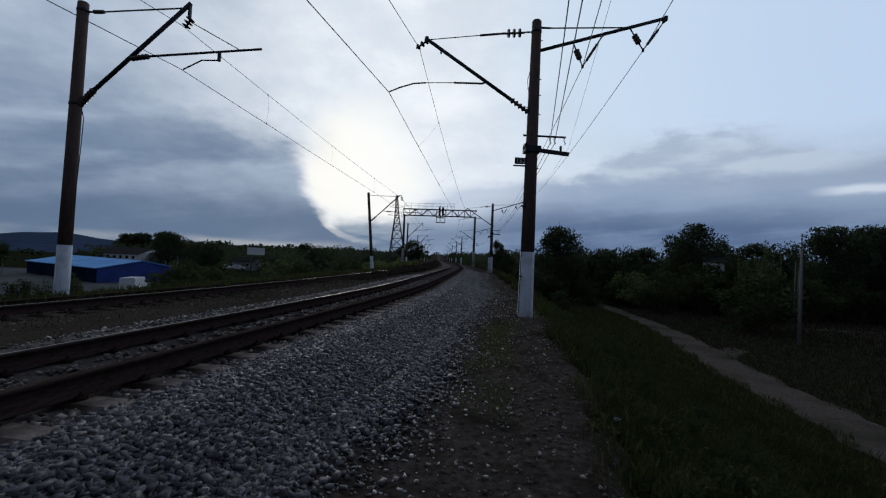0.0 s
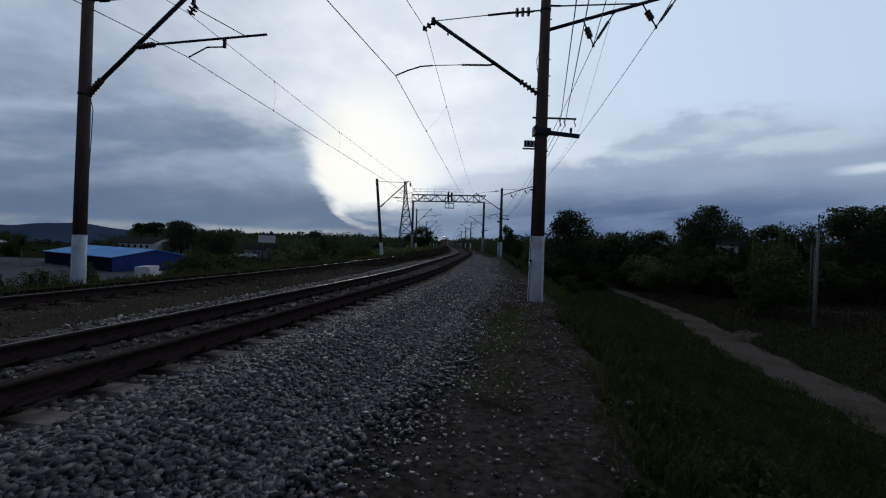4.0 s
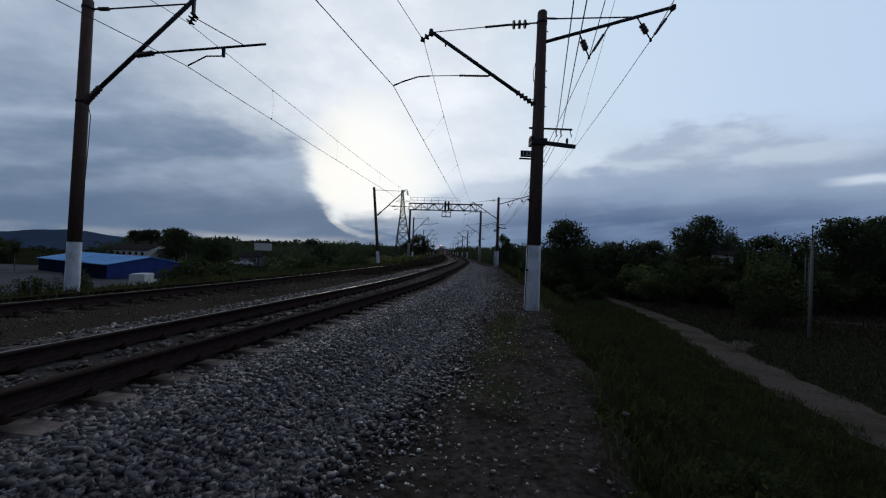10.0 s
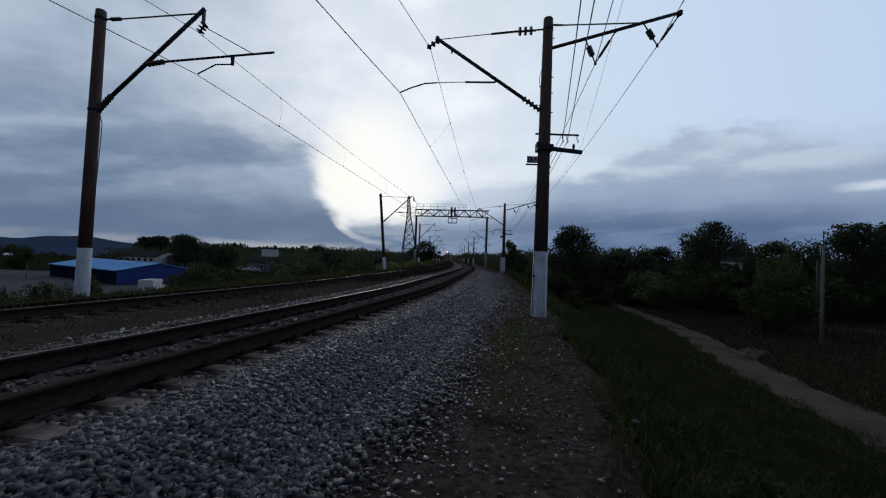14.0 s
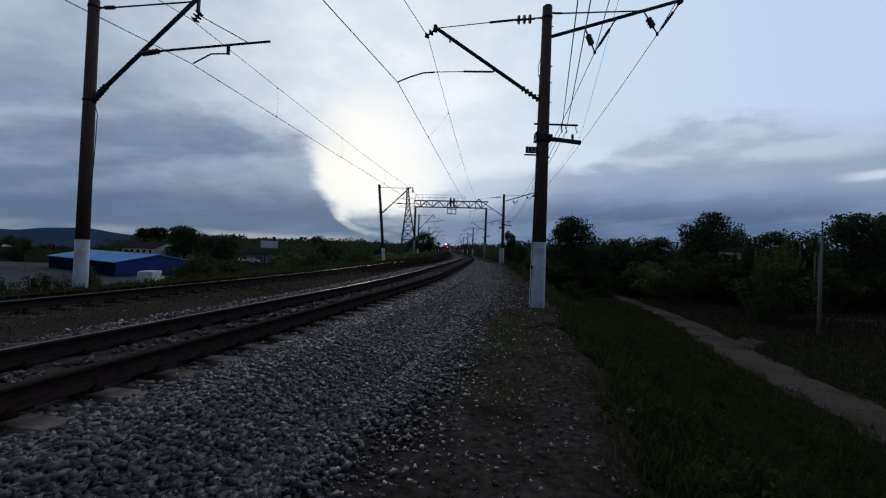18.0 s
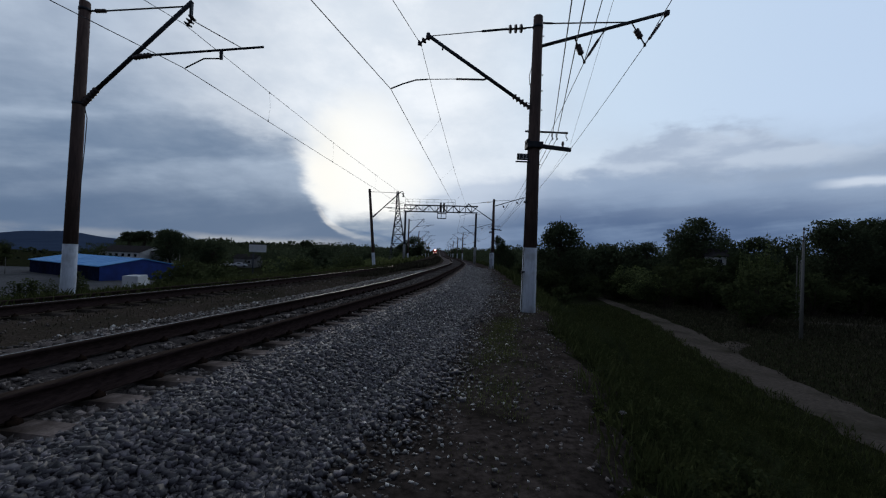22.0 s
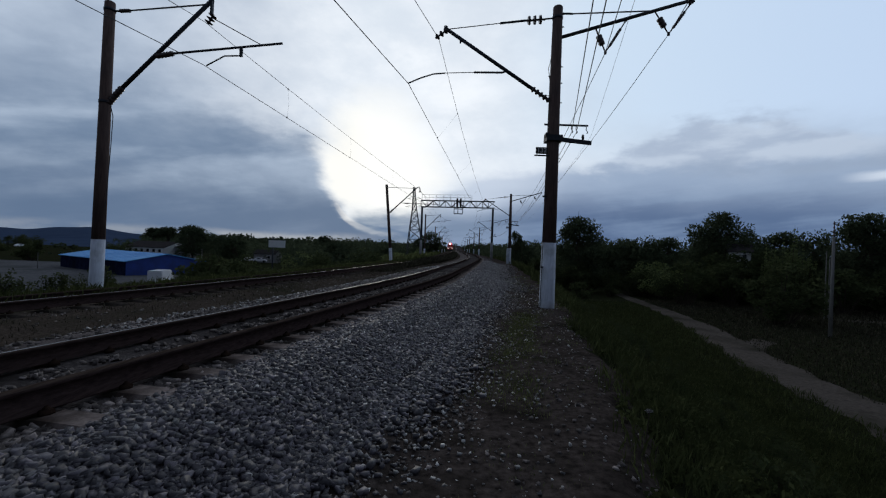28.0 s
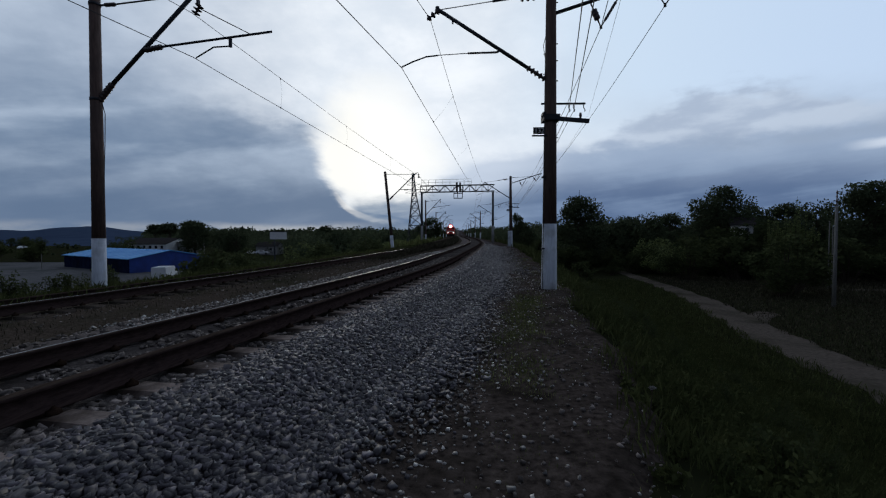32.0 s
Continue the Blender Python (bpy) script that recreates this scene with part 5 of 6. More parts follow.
v_rng = np.random.default_rng(31)
for i in range(46):      # beyond the trail
    y = v_rng.uniform(40, 74)
    x = float(np.interp(y, TRAIL_Y, TRAIL_X)) + v_rng.uniform(4, 34)
    s = v_rng.uniform(1.3, 2.2)
    if 0.58 < x / y < 0.69:
        s = min(s, 1.45)     # low thicket before the pale house
    if not (y < 50 and x > 33):
        shrub(x, y, i % 4, s, *((PALE_SHRUBS, "pale olive green shrub beyond the footpath") if x / y < 0.5 else ()))
for i in range(12):      # between embankment and trail, far along
    y = v_rng.uniform(46, 95)
    shrub(float(at(np.array(y), 9.5)[0]) + v_rng.uniform(0, 3.5), y, i % 4, v_rng.uniform(0.8, 1.5), SHRUBS, "dark green shrub between embankment and footpath")
for x, y, s in ((24.2, 63.5, 0.9), (26.5, 65, 1.1), (22.6, 61, 0.7), (28.6, 66, 1.3), (25.4, 69, 1.4)):      # where the footpath ends in bushes
    shrub(x, y, int(x) % 4, s, SHRUBS, "dark green shrub closing off the footpath")
for i in range(46):      # at the left foot of the embankment
    y = v_rng.uniform(34, 125)
    x = float(at(np.array(y), -16)[0]) - v_rng.uniform(0, 24)
    if x / y > -0.61:
        # past y = 78 the paler leaf colour, nearer the darker one
        shrub(x, y, i % 4, v_rng.uniform(1.3, 2.1), *((SHRUBS, "dark green shrub at the foot of the embankment") if y < 78 else (PALE_SHRUBS, "pale olive green shrub at the foot of the embankment")))
for x, y, s in ((-27.8, 48, 1.5), (-25.6, 50, 1.6), (-29.6, 51, 1.45), (-23.6, 52, 1.7), (-21.4, 55, 1.6), (-31.5, 54, 1.4), (-19.5, 53, 1.3)):      # before the garage end
    shrub(x, y, int(-x) % 4, s, SHRUBS, "tall dark green shrub near the blue garage")
for x, y, s in ((35.2, 54, 2.2), (37.3, 55.5, 2.1), (39.2, 57.5, 2.0), (36.4, 58, 2.6), (38.3, 58.3, 2.5), (39.6, 59.0, 2.45), (41.0, 59.2, 2.75), (42.0, 58.0, 2.8), (43.4, 57.5, 2.6)):      # before the pale house
    shrub(x, y, int(x) % 4, s)
for i in range(26):      # on the left slope
    y = v_rng.uniform(52, 112)
    # past y = 70 these switch to the paler leaf colour
    shrub(float(at(np.array(y), -12.5)[0]) - v_rng.uniform(0, 9), y, i % 4, v_rng.uniform(0.8, 1.6), *((SHRUBS, "dark green shrub on the embankment slope") if y < 70 else (PALE_SHRUBS, "pale olive green shrub on the embankment slope")))
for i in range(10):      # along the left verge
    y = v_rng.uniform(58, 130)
    shrub(float(at(np.array(y), -11.5)[0]) - v_rng.uniform(0, 3), y, i % 4, v_rng.uniform(0.6, 1.1), PALE_SHRUBS, "low pale olive shrub on the railway verge")


for i in range(28):      # behind the yard
    f = v_rng.random()
    x, y, s = -128 + 44 * f + v_rng.normal() * 3, 84 + 34 * f + v_rng.normal() * 3, v_rng.uniform(1.5, 2.1)
    if not -0.99 < x / y < -0.84:
        shrub(x, y, i % 4, s)
for i in range(22):      # far trees left of the valley
    y = v_rng.uniform(196, 236)
    shrub(y * v_rng.uniform(-1.35, -0.99), y, i % 4, v_rng.uniform(1.7, 2.3), label="dark distant thicket below the hills")
for i in range(32):      # undergrowth beneath the big trees
    y = v_rng.uniform(58, 88)
    f, s = v_rng.uniform(0.2, 1.1), v_rng.uniform(1.2, 1.9)
    shrub(y * f, y, i % 4, min(s, 1.4) if 0.58 < f < 0.69 else s)


def woods():
    """The far belts of trees, built as leaf clumps."""
    rng = np.random.default_rng(77)
    cs, rs = [], []
    for k in range(1900):
        side = rng.choice([-1, 1], p=[0.5, 0.5])
        y = rng.uniform(75, 520)
        x = float(line_x(np.array(y))) + side * (18 + rng.exponential(0.33 * y) + (5 if side < 0 else 0))
        if side < 0 and 40 < y < 135 and -120 < x < -38:
            continue
        if side > 0 and y < 80 and x < 30:
            continue
        h = rng.uniform(3.5, 7.8) + 0.006 * y + 1.6 if side > 0 else rng.uniform(3.0, 6.4) + 0.004 * y
        valley = -0.99 < x / y < -0.84      # low hedges only, the hills show above
        if (x / y < -0.8 and (y > 235 or not valley)) or (-0.49 < x / y < -0.38 and y < 137):
            continue
        if x / y < -0.72:
            h = rng.uniform(3.2, 5.2)
            if y < 110:
                continue
        if valley:
            h = rng.uniform(1.0, 2.2)
        if -0.26 < x / y < -0.06:
            h += 1.9
        z = on_soil(x, y)
        for j in range(4):
            cs.append((x + rng.normal() * 2.5, y + rng.normal() * 2.2, z + h * (0.25 + 0.19 * j)))
            rs.append(rng.uniform(0.5, 0.9) if valley else rng.uniform(1.6, 2.6))
    v, f = leaf_cloud(rng, cs, rs, 40, 0.36)
    return tagged(new("far_woods", big_mesh("far_woods", v, f, M_LEAF_DARK)), "dark belt of trees and thickets along the horizon", "woods", kind="stuff")


woods()


def ridge_woods():
    rng = np.random.default_rng(78)
    cs, rs = [], []
    for k in range(1400):
        a = radians(rng.uniform(-36, 62))
        dist = rng.uniform(500, 1300)
        x, y = dist * math.sin(a), dist * math.cos(a)
        if abs(x - 6) < 14:
            continue
        h = rng.uniform(6, 11) + dist * 0.004
        for j in range(3):
            cs.append((x + rng.normal() * 5, y + rng.normal() * 5, -5 + h * (0.3 + 0.28 * j)))
            rs.append(rng.uniform(3.5, 6.5))
    v, f = leaf_cloud(rng, cs, rs, 15, 2.2)
    return tagged(new("distant_woods", big_mesh("distant_woods", v, f, M_LEAF_DARK)), "distant forest edge on the skyline", "woods", kind="stuff")


ridge_woods()


def grass(name, n, yr, dr, hr, seed, label, power=1.0, width=0.009, mat=None, tuft=1, loose=0.06, side=0):
    rng = np.random.default_rng(seed)
    y = yr[0] + (yr[1] - yr[0]) * rng.random(n) ** power
    d = rng.uniform(dr[0], dr[1], n)
    if tuft > 1:
        y = np.repeat(y[: n // tuft], tuft) + rng.normal(size=n // tuft * tuft) * loose
        d = np.repeat(d[: n // tuft], tuft) + rng.normal(size=n // tuft * tuft) * loose
        n = len(y)
    x, yy = at(y, d)
    clear = np.abs(x - np.interp(yy, TRAIL_Y, TRAIL_X)) > 1.25 + 0.25 * np.sin(yy * 1.9)
    if side:        # one side of the footpath only
        clear &= (x - np.interp(yy, TRAIL_Y, TRAIL_X)) * side > 0
    clear &= (d < 4) | (d > 5.6) | (tuft > 1) | (d > 5.08 + 0.22 * np.sin(yy * 1.1) + 0.18 * np.sin(yy * 2.9 + 1) + 0.1 * np.sin(yy * 7.1) + 0.35 * np.abs(rng.normal(size=len(d))))
    x, yy, d, n = x[clear], yy[clear], d[clear], int(clear.sum())
    z = np.where((d > -9.2) & (d < 3.1), bed_z(d), np.where((d > 3.0) & (d < 5.2), np.maximum(dirt_z(d) + grade(yy), soil_z(x, yy)) - 0.005, soil_z(x, yy) + np.where((d > 3.2) & (d < 5.6), 0.03, -0.02)))
    h = rng.uniform(hr[0], hr[1], n) * rng.choice([0.6, 1, 1, 1.3], n)
    h *= np.clip(0.4 + yy / 11, 0.4, 1.0)
    az = rng.uniform(0, 6.283, n)
    lean = rng.uniform(0.1, 0.6, n) * h
    w = width * (1 + yy / 14)
    bx, by = np.cos(az + 1.57) * w, np.sin(az + 1.57) * w
    lx, ly = np.cos(az) * lean, np.sin(az) * lean
    p = np.stack([x, yy, z], -1)
    v = np.stack([p + np.stack([-bx, -by, 0 * z], -1), p + np.stack([bx, by, 0 * z], -1),
                  p + np.stack([bx * 0.7 + lx * 0.4, by * 0.7 + ly * 0.4, h * 0.6], -1), p + np.stack([lx, ly, h], -1)], 1).reshape(-1, 3)
    i = np.arange(n)[:, None] * 4
    f = np.concatenate([i + np.array([[0, 1, 2]]), i + np.array([[0, 2, 3]])])
    return tagged(new(name, big_mesh(name, v, f, mat or M_GRASS)), label, "grass", kind="stuff")


grass("slope_grass", 115000, (0.0, 34), (4.9, 14.5), (0.08, 0.3), 41, "thick dark grass on the embankment slope", 1.4, 0.006)
grass("rear_slope_grass", 14000, (-12.0, 0.0), (4.7, 13.5), (0.06, 0.2), 51, "thick dark grass on the embankment slope", 1.0, 0.02)
grass("rear_verge_weeds", 8000, (-12.0, 2.5), (-13.0, -6.0), (0.08, 0.3), 52, "weeds along the far track", 1.0, 0.01)
grass("far_slope_grass", 40000, (30, 110), (4.6, 13.0), (0.3, 0.7), 42, "rank grass along the embankment", 1.2, 0.012)
grass("trail_grass", 70000, (6, 60), (13.0, 36.0), (0.08, 0.24), 43, "dull dark meadow grass beyond the footpath", 1.2, 0.009, M_SEDGE, side=1)
grass("trail_verge_grass", 60000, (4, 56), (11.0, 21.0), (0.1, 0.32), 59, "dark green grass between the slope and the footpath", 1.2, 0.008, side=-1)
grass("far_meadow_grass", 26000, (14, 62), (34.0, 64.0), (0.15, 0.4), 55, "dark rank meadow beyond the footpath", 1.0, 0.014, M_SEDGE)
grass("verge_weeds", 34000, (2, 60), (-14.0, -8.9), (0.1, 0.4), 44, "weeds along the far track", 1.2, 0.008, M_OLIVE)
grass("far_verge_weeds", 30000, (50, 150), (-17.0, -8.8), (0.35, 0.95), 54, "rank olive weeds on the far verge", 1.2, 0.013, M_OLIVE)
for n, yr, hr, seed in ((4500, (23, 36), (0.05, 0.18), 48), (5500, (30, 44), (0.1, 0.3), 60), (6000, (37, 50), (0.2, 0.42), 66)):
    grass("between_tracks_grass", n, yr, (-4.65, -3.4), hr, seed, "dull grass hiding the second track", 0.9, 0.007, M_SEDGE)
grass("far_between_tracks_grass", 24000, (42, 160), (-4.65, -3.1), (0.3, 0.5), 58, "dull grass hiding the second track in the distance", 1.1, 0.009, M_SEDGE)
grass("track_weeds", 26000, (3, 50), (-8.9, -5.9), (0.06, 0.26), 45, "weeds overgrowing the far side of the second track", 1.2, 0.006)
grass("gap_weeds", 5200, (4, 40), (-4.6, -2.9), (0.02, 0.08), 49, "low weeds between the two tracks", 1.1, 0.005, M_SEDGE, tuft=12, loose=0.35)
grass("path_grass", 5000, (5.2, 12.0), (3.6, 4.25), (0.02, 0.07), 53, "strip of short grass growing along the dirt path", 1.0, 0.003, M_OLIVE, tuft=30, loose=0.13)
grass("shoulder_tufts", 4500, (1.5, 30), (3.6, 5.2), (0.015, 0.05), 46, "small grass tufts on the dirt path", 1.0, 0.003, M_OLIVE, tuft=40, loose=0.14)


def bank_weeds():
    """Low leafy undergrowth that lies in soft heaps on the bank."""
    rng = np.random.default_rng(92)
    n = 3400
    y = 1.0 + 36.0 * rng.random(n) ** 1.3
    d = 5.25 + 0.2 * np.sin(y * 1.1) + 0.15 * np.sin(y * 2.9 + 1) + 9.5 * rng.random(n) ** 1.25
    x, yy = at(y, d)
    keep = x < np.interp(yy, TRAIL_Y, TRAIL_X) - 1.7
    x, yy, d = x[keep], yy[keep], d[keep]
    heap = 0.5 + 0.5 * np.sin(x * 1.7 + 1.3 * np.sin(yy * 0.9)) * np.sin(yy * 1.1 + 0.8 * x)
    r = rng.uniform(0.09, 0.2, len(x)) * (0.7 + 0.9 * heap) * np.clip((d - 5.0) / 1.2, 0.45, 1.0)
    z = soil_z(x, yy) + r * rng.uniform(0.3, 1.3, len(x))
    v, f = leaf_cloud(rng, np.stack([x, yy, z], -1), r, 34, 0.034, 0.75)
    return tagged(new("bank_undergrowth", big_mesh("bank_undergrowth", v, f, M_GRASS)), "dark leafy weeds heaped over the embankment slope", "weeds", kind="stuff")


bank_weeds()


def weed_mesh(seed, mat):
    """A clump of upright leafy stems, about a metre tall."""
    rng = np.random.default_rng(seed)
    bm = bmesh.new()
    cs = []
    for i in range(20):
        az, foot, h = rng.uniform(0, 6.28), rng.uniform(0, 0.3), rng.uniform(0.5, 1.1)
        lean = rng.uniform(0.05, 0.3)
        a = Vector((foot * math.cos(az), foot * math.sin(az), -0.05))
        b = a + Vector((lean * math.cos(az), lean * math.sin(az), h))
        mid = a.lerp(b, 0.5) - Vector((math.cos(az), math.sin(az), 0)) * 0.04
        rod(bm, [a, mid, b], [0.007, 0.005, 0.002], 4)
        for k in range(6):
            cs.append((a.lerp(b, 0.2 + 0.16 * k))[:])
    stalks = mesh_of(bm, "stalk", M_BARK)
    v, f = leaf_cloud(rng, cs, [0.085] * len(cs), 8, 0.042, 1.0)
    return stalks, big_mesh("foliage", v, f, mat)


WEEDS = [weed_mesh(s, M_LEAF) for s in (61, 62, 63, 64)]


def weed_plants():
    """Tall leafy weeds in clumps on both verges."""
    rng = np.random.default_rng(91)
    for i in range(120):
        if i < 56:
            y, d = rng.uniform(6, 26), rng.uniform(-10.6, -9.1)
            s = rng.uniform(0.65, 0.95) if y < 11.5 else rng.uniform(0.3, 0.5)
        else:
            y, d = 3 + 30 * rng.random() ** 1.2, 5.5 + 6.5 * rng.random()
            s = rng.uniform(0.4, 0.75) if d > 6.2 else rng.uniform(0.22, 0.4)
        x, yy = (float(c) for c in at(np.array(y), d))
        t = tagged(empty("weed", pose(x, yy, on_soil(x, yy) - 0.03, 0, 0, i * 67)), "tall leafy weed clump on the verge" if i < 56 else "leafy dark green weed clump on the embankment slope", "weed", group="weeds")
        t.scale = (s, s, s)
        for nm, me in zip(("stalk", "foliage"), WEEDS[i % 4]):
            ob = new(nm, me)
            ob.parent = t


weed_plants()


def wildflower(x, y, h, r, mat, label):
    """A stalk with a flat head of many small florets."""
    rng = np.random.default_rng(int(x * 100))
    z = on_soil(x, y)
    t = tagged(empty("wildflower", pose(x, y, z - 0.02)), label, "wildflower", group="wildflowers")
    bm = bmesh.new()
    rod(bm, [(0, 0, 0), (0.02, 0.01, h * 0.6), (0.03, 0.0, h)], [0.008, 0.006, 0.004], 5)
    for k in range(9):
        a = k * 0.698
        rod(bm, [(0.03, 0, h), (0.03 + r * 0.6 * math.cos(a), r * 0.6 * math.sin(a), h + 0.05)], 0.002, 4)
    part("stalk", bm, M_BARK, t)
    cs = [(0.03 + r * math.sqrt(rng.random()) * math.cos(a), r * math.sqrt(rng.random()) * math.sin(a), h + 0.06) for a in rng.uniform(0, 6.28, 26)]
    v, f = leaf_cloud(rng, cs, [0.02] * 26, 8, 0.008, 0.6)
    ob = new("flower_head", big_mesh("flower_head", v, f, mat))
    ob.parent = t


wildflower(1.66, 3.62, 0.4, 0.016, M_CHIP, "small pale flower head among dark weeds")
wildflower(11.0, 17.7, 0.5, 0.3, M_OLIVE, "broad pale yellow-green flower head on the slope")
wildflower(10.6, 17.9, 0.4, 0.2, M_OLIVE, "broad pale yellow-green flower head on the slope")

# ---------------------------------------------------------------- buildings
def gable_house(name, x, y, z, rz, length, width, wall_h, ridge_h, wall_mat, roof_mat, label, windows=(), category="building", ribs=0):
    """Long wall along local x from 0 to length, gable at x = 0."""
    t = tagged(empty(name, pose(x, y, z, 0, 0, rz)), label, category)
    th = 0.2
    for nm, yy in (("front_wall", 0), ("back_wall", width)):
        bm = bmesh.new()
        box(bm, length / 2, yy, wall_h / 2 - 0.3, length, th, wall_h + 0.6)
        part(nm, bm, wall_mat, t)
    for xx in (0, length):
        bm = bmesh.new()
        vs = [bm.verts.new((xx + dx, yy, zz)) for dx in (-th / 2, th / 2) for yy, zz in ((0, -0.6), (width, -0.6), (width, wall_h), (width / 2, ridge_h), (0, wall_h))]
        bm.faces.new(vs[:5][::-1])
        bm.faces.new(vs[5:])
        for j in range(5):
            bm.faces.new((vs[j], vs[(j + 1) % 5], vs[5 + (j + 1) % 5], vs[5 + j]))
        part("gable_wall", bm, wall_mat, t)
    sg = 1 if width > 0 else -1
    o = 0.35
    drop = (ridge_h - wall_h) / abs(width / 2) * o
    for s in (0, 1):
        bm = bmesh.new()
        y0, y1 = (-o * sg, width / 2) if s == 0 else (width / 2, width + o * sg)
        z0, z1 = (wall_h - drop, ridge_h) if s == 0 else (ridge_h, wall_h - drop)
        vs = [bm.verts.new((xx, yy, zz + dz)) for dz in (0.03, 0.15) for xx, yy, zz in ((-o, y0, z0), (length + o, y0, z0), (length + o, y1, z1), (-o, y1, z1))]
        for q in ((3, 2, 1, 0), (4, 5, 6, 7), (0, 1, 5, 4), (1, 2, 6, 5), (2, 3, 7, 6), (3, 0, 4, 7)):
            bm.faces.new([vs[j] for j in q])
        rf = part("roof_slope", bm, roof_mat, t)
        for k in range(ribs):
            f = (k + 0.5) / ribs
            bm = bmesh.new()
            xx = -o + (length + 2 * o) * f
            rod(bm, [(xx, y0, z0 + 0.16), (xx, y1, z1 + 0.16)], 0.035, 4)
            part("roof_rib", bm, roof_mat, rf)
    for wx, wz, ww, wh in windows:
        bm = bmesh.new()
        box(bm, wx, -0.11 * sg, wz, ww + 0.16, 0.06, wh + 0.16)
        fr = part("window", bm, M_PLASTER, t, "window in a pale frame")
        bm = bmesh.new()
        box(bm, wx, -0.13 * sg, wz, ww, 0.05, wh)
        part("pane", bm, M_DARKGLASS, fr, "dark window pane")
    return t


garage = gable_house("garage", -53.2, 68.6, LOW_L + 0.1, 149.3, 28, -12.6, 2.3, 3.5, M_BLUEWALL, M_BLUEROOF, "long blue metal garage with a light blue low-pitched roof", ribs=12)
gable_house("white_building", -74.6, 109.0, LOW_L, 172, 11.5, -9.0, 3.95, 5.4, M_PLASTER, M_ROOF, "low white building with dark windows and grey roof",
            [(1.1 + 1.75 * i, 3.15, 0.75, 0.75) for i in range(6)])
gable_house("white_house", 39.6, 61.4, LOW_R, -31, 2.4, 5.0, 7.2, 8.2, M_PLASTER, M_ROOF, "narrow white house half hidden behind dark trees", [(0.6, 6.5, 0.4, 0.5), (1.7, 6.5, 0.5, 0.5), (1.2, 4.4, 0.6, 0.8)])
gable_house("outbuilding", -71.0, 112.0, LOW_L, 168, 2.8, -6.0, 4.2, 4.9, M_CONC, M_ROOF, "narrow grey outbuilding beside the white one")
gable_house("shed", -58.0, 139.0, LOW_L, 178, 7, -5.0, 2.6, 3.8, M_CONC, M_ROOF, "small grey shed among bushes", [(2, 1.5, 0.9, 0.9)])


# the front wall gets a darker navy than the gables
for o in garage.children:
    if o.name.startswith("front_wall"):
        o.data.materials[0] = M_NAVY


def van(m):
    t = tagged(empty("van", m), "white box van parked in front of the blue garage", "van")
    bm = bmesh.new()
    box(bm, 0, 0, 1.15, 3.3, 1.8, 1.6)
    bmesh.ops.bevel(bm, geom=bm.edges[:], offset=0.08, segments=2, affect="EDGES")
    part("cargo_box", bm, M_CARWHITE, t)
    bm = bmesh.new()
    box(bm, 2.1, 0, 0.95, 1.2, 1.7, 1.2)
    bmesh.ops.bevel(bm, geom=bm.edges[:], offset=0.2, segments=3, affect="EDGES")
    part("cab", bm, M_CARWHITE, t)
    bm = bmesh.new()
    box(bm, 2.45, 0, 1.3, 0.55, 1.72, 0.35)
    part("cab_window", bm, M_DARKGLASS, t)
    for sx in (-1.0, 1.9):
        for sy in (-0.8, 0.8):
            bm = bmesh.new()
            rod(bm, [(sx, sy - 0.1, 0.34), (sx, sy + 0.1, 0.34)], 0.34, 16)
            part("wheel", bm, M_TYRE, t)
    return t


van(pose(-40.2, 58.0, LOW_L + 0.1, 0, 0, 104))


def car(m, label, paint=None):
    t = tagged(empty("car", m), label, "car", group="parked cars")
    bm = bmesh.new()
    prof = [(-2.0, 0.35), (2.0, 0.35), (2.05, 0.75), (1.2, 0.92), (0.55, 1.4), (-1.1, 1.42), (-1.75, 0.95), (-2.05, 0.85)]
    rows = [[bm.verts.new((px, yy * (0.86 if pz > 1.2 else 1), pz)) for px, pz in prof] for yy in (-0.82, 0.82)]
    bm.faces.new(rows[0])
    bm.faces.new(rows[1][::-1])
    for j in range(len(prof)):
        k = (j + 1) % len(prof)
        bm.faces.new((rows[0][j], rows[1][j], rows[1][k], rows[0][k]))
    bmesh.ops.bevel(bm, geom=bm.edges[:], offset=0.06, segments=2, affect="EDGES")
    part("body", bm, paint or M_CARWHITE, t)
    for sx in (-0.35, 0.1):
        for sy in (-1, 1):
            bm = bmesh.new()
            box(bm, sx - 0.05, sy * 0.775, 1.16, 0.62 if sx < 0 else 0.5, 0.03, 0.3)
            part("side_window", bm, M_DARKGLASS, t)
    bm = bmesh.new()
    box(bm, 0, 0, 0, 0.03, 1.3, 0.5, pose(0.92, 0, 1.17, 0, -54, 0))
    part("windscreen", bm, M_DARKGLASS, t)
    for sx in (-1.25, 1.3):
        for sy in (-0.8, 0.8):
            bm = bmesh.new()
            rod(bm, [(sx, sy - 0.1, 0.32), (sx, sy + 0.1, 0.32)], 0.32, 16)
            part("wheel", bm, M_TYRE, t)
    return t


car(pose(-60.6, 134, LOW_L + 0.02, 0, 0, 10), "white car parked among distant bushes")
car(pose(-196.0, 190.0, on_soil(-196.0, 190.0), 0, 0, 70), "white car parked far off before dark trees")
car(pose(-64.2, 133, LOW_L + 0.02, 0, 0, 80), "white car parked end-on among bushes")


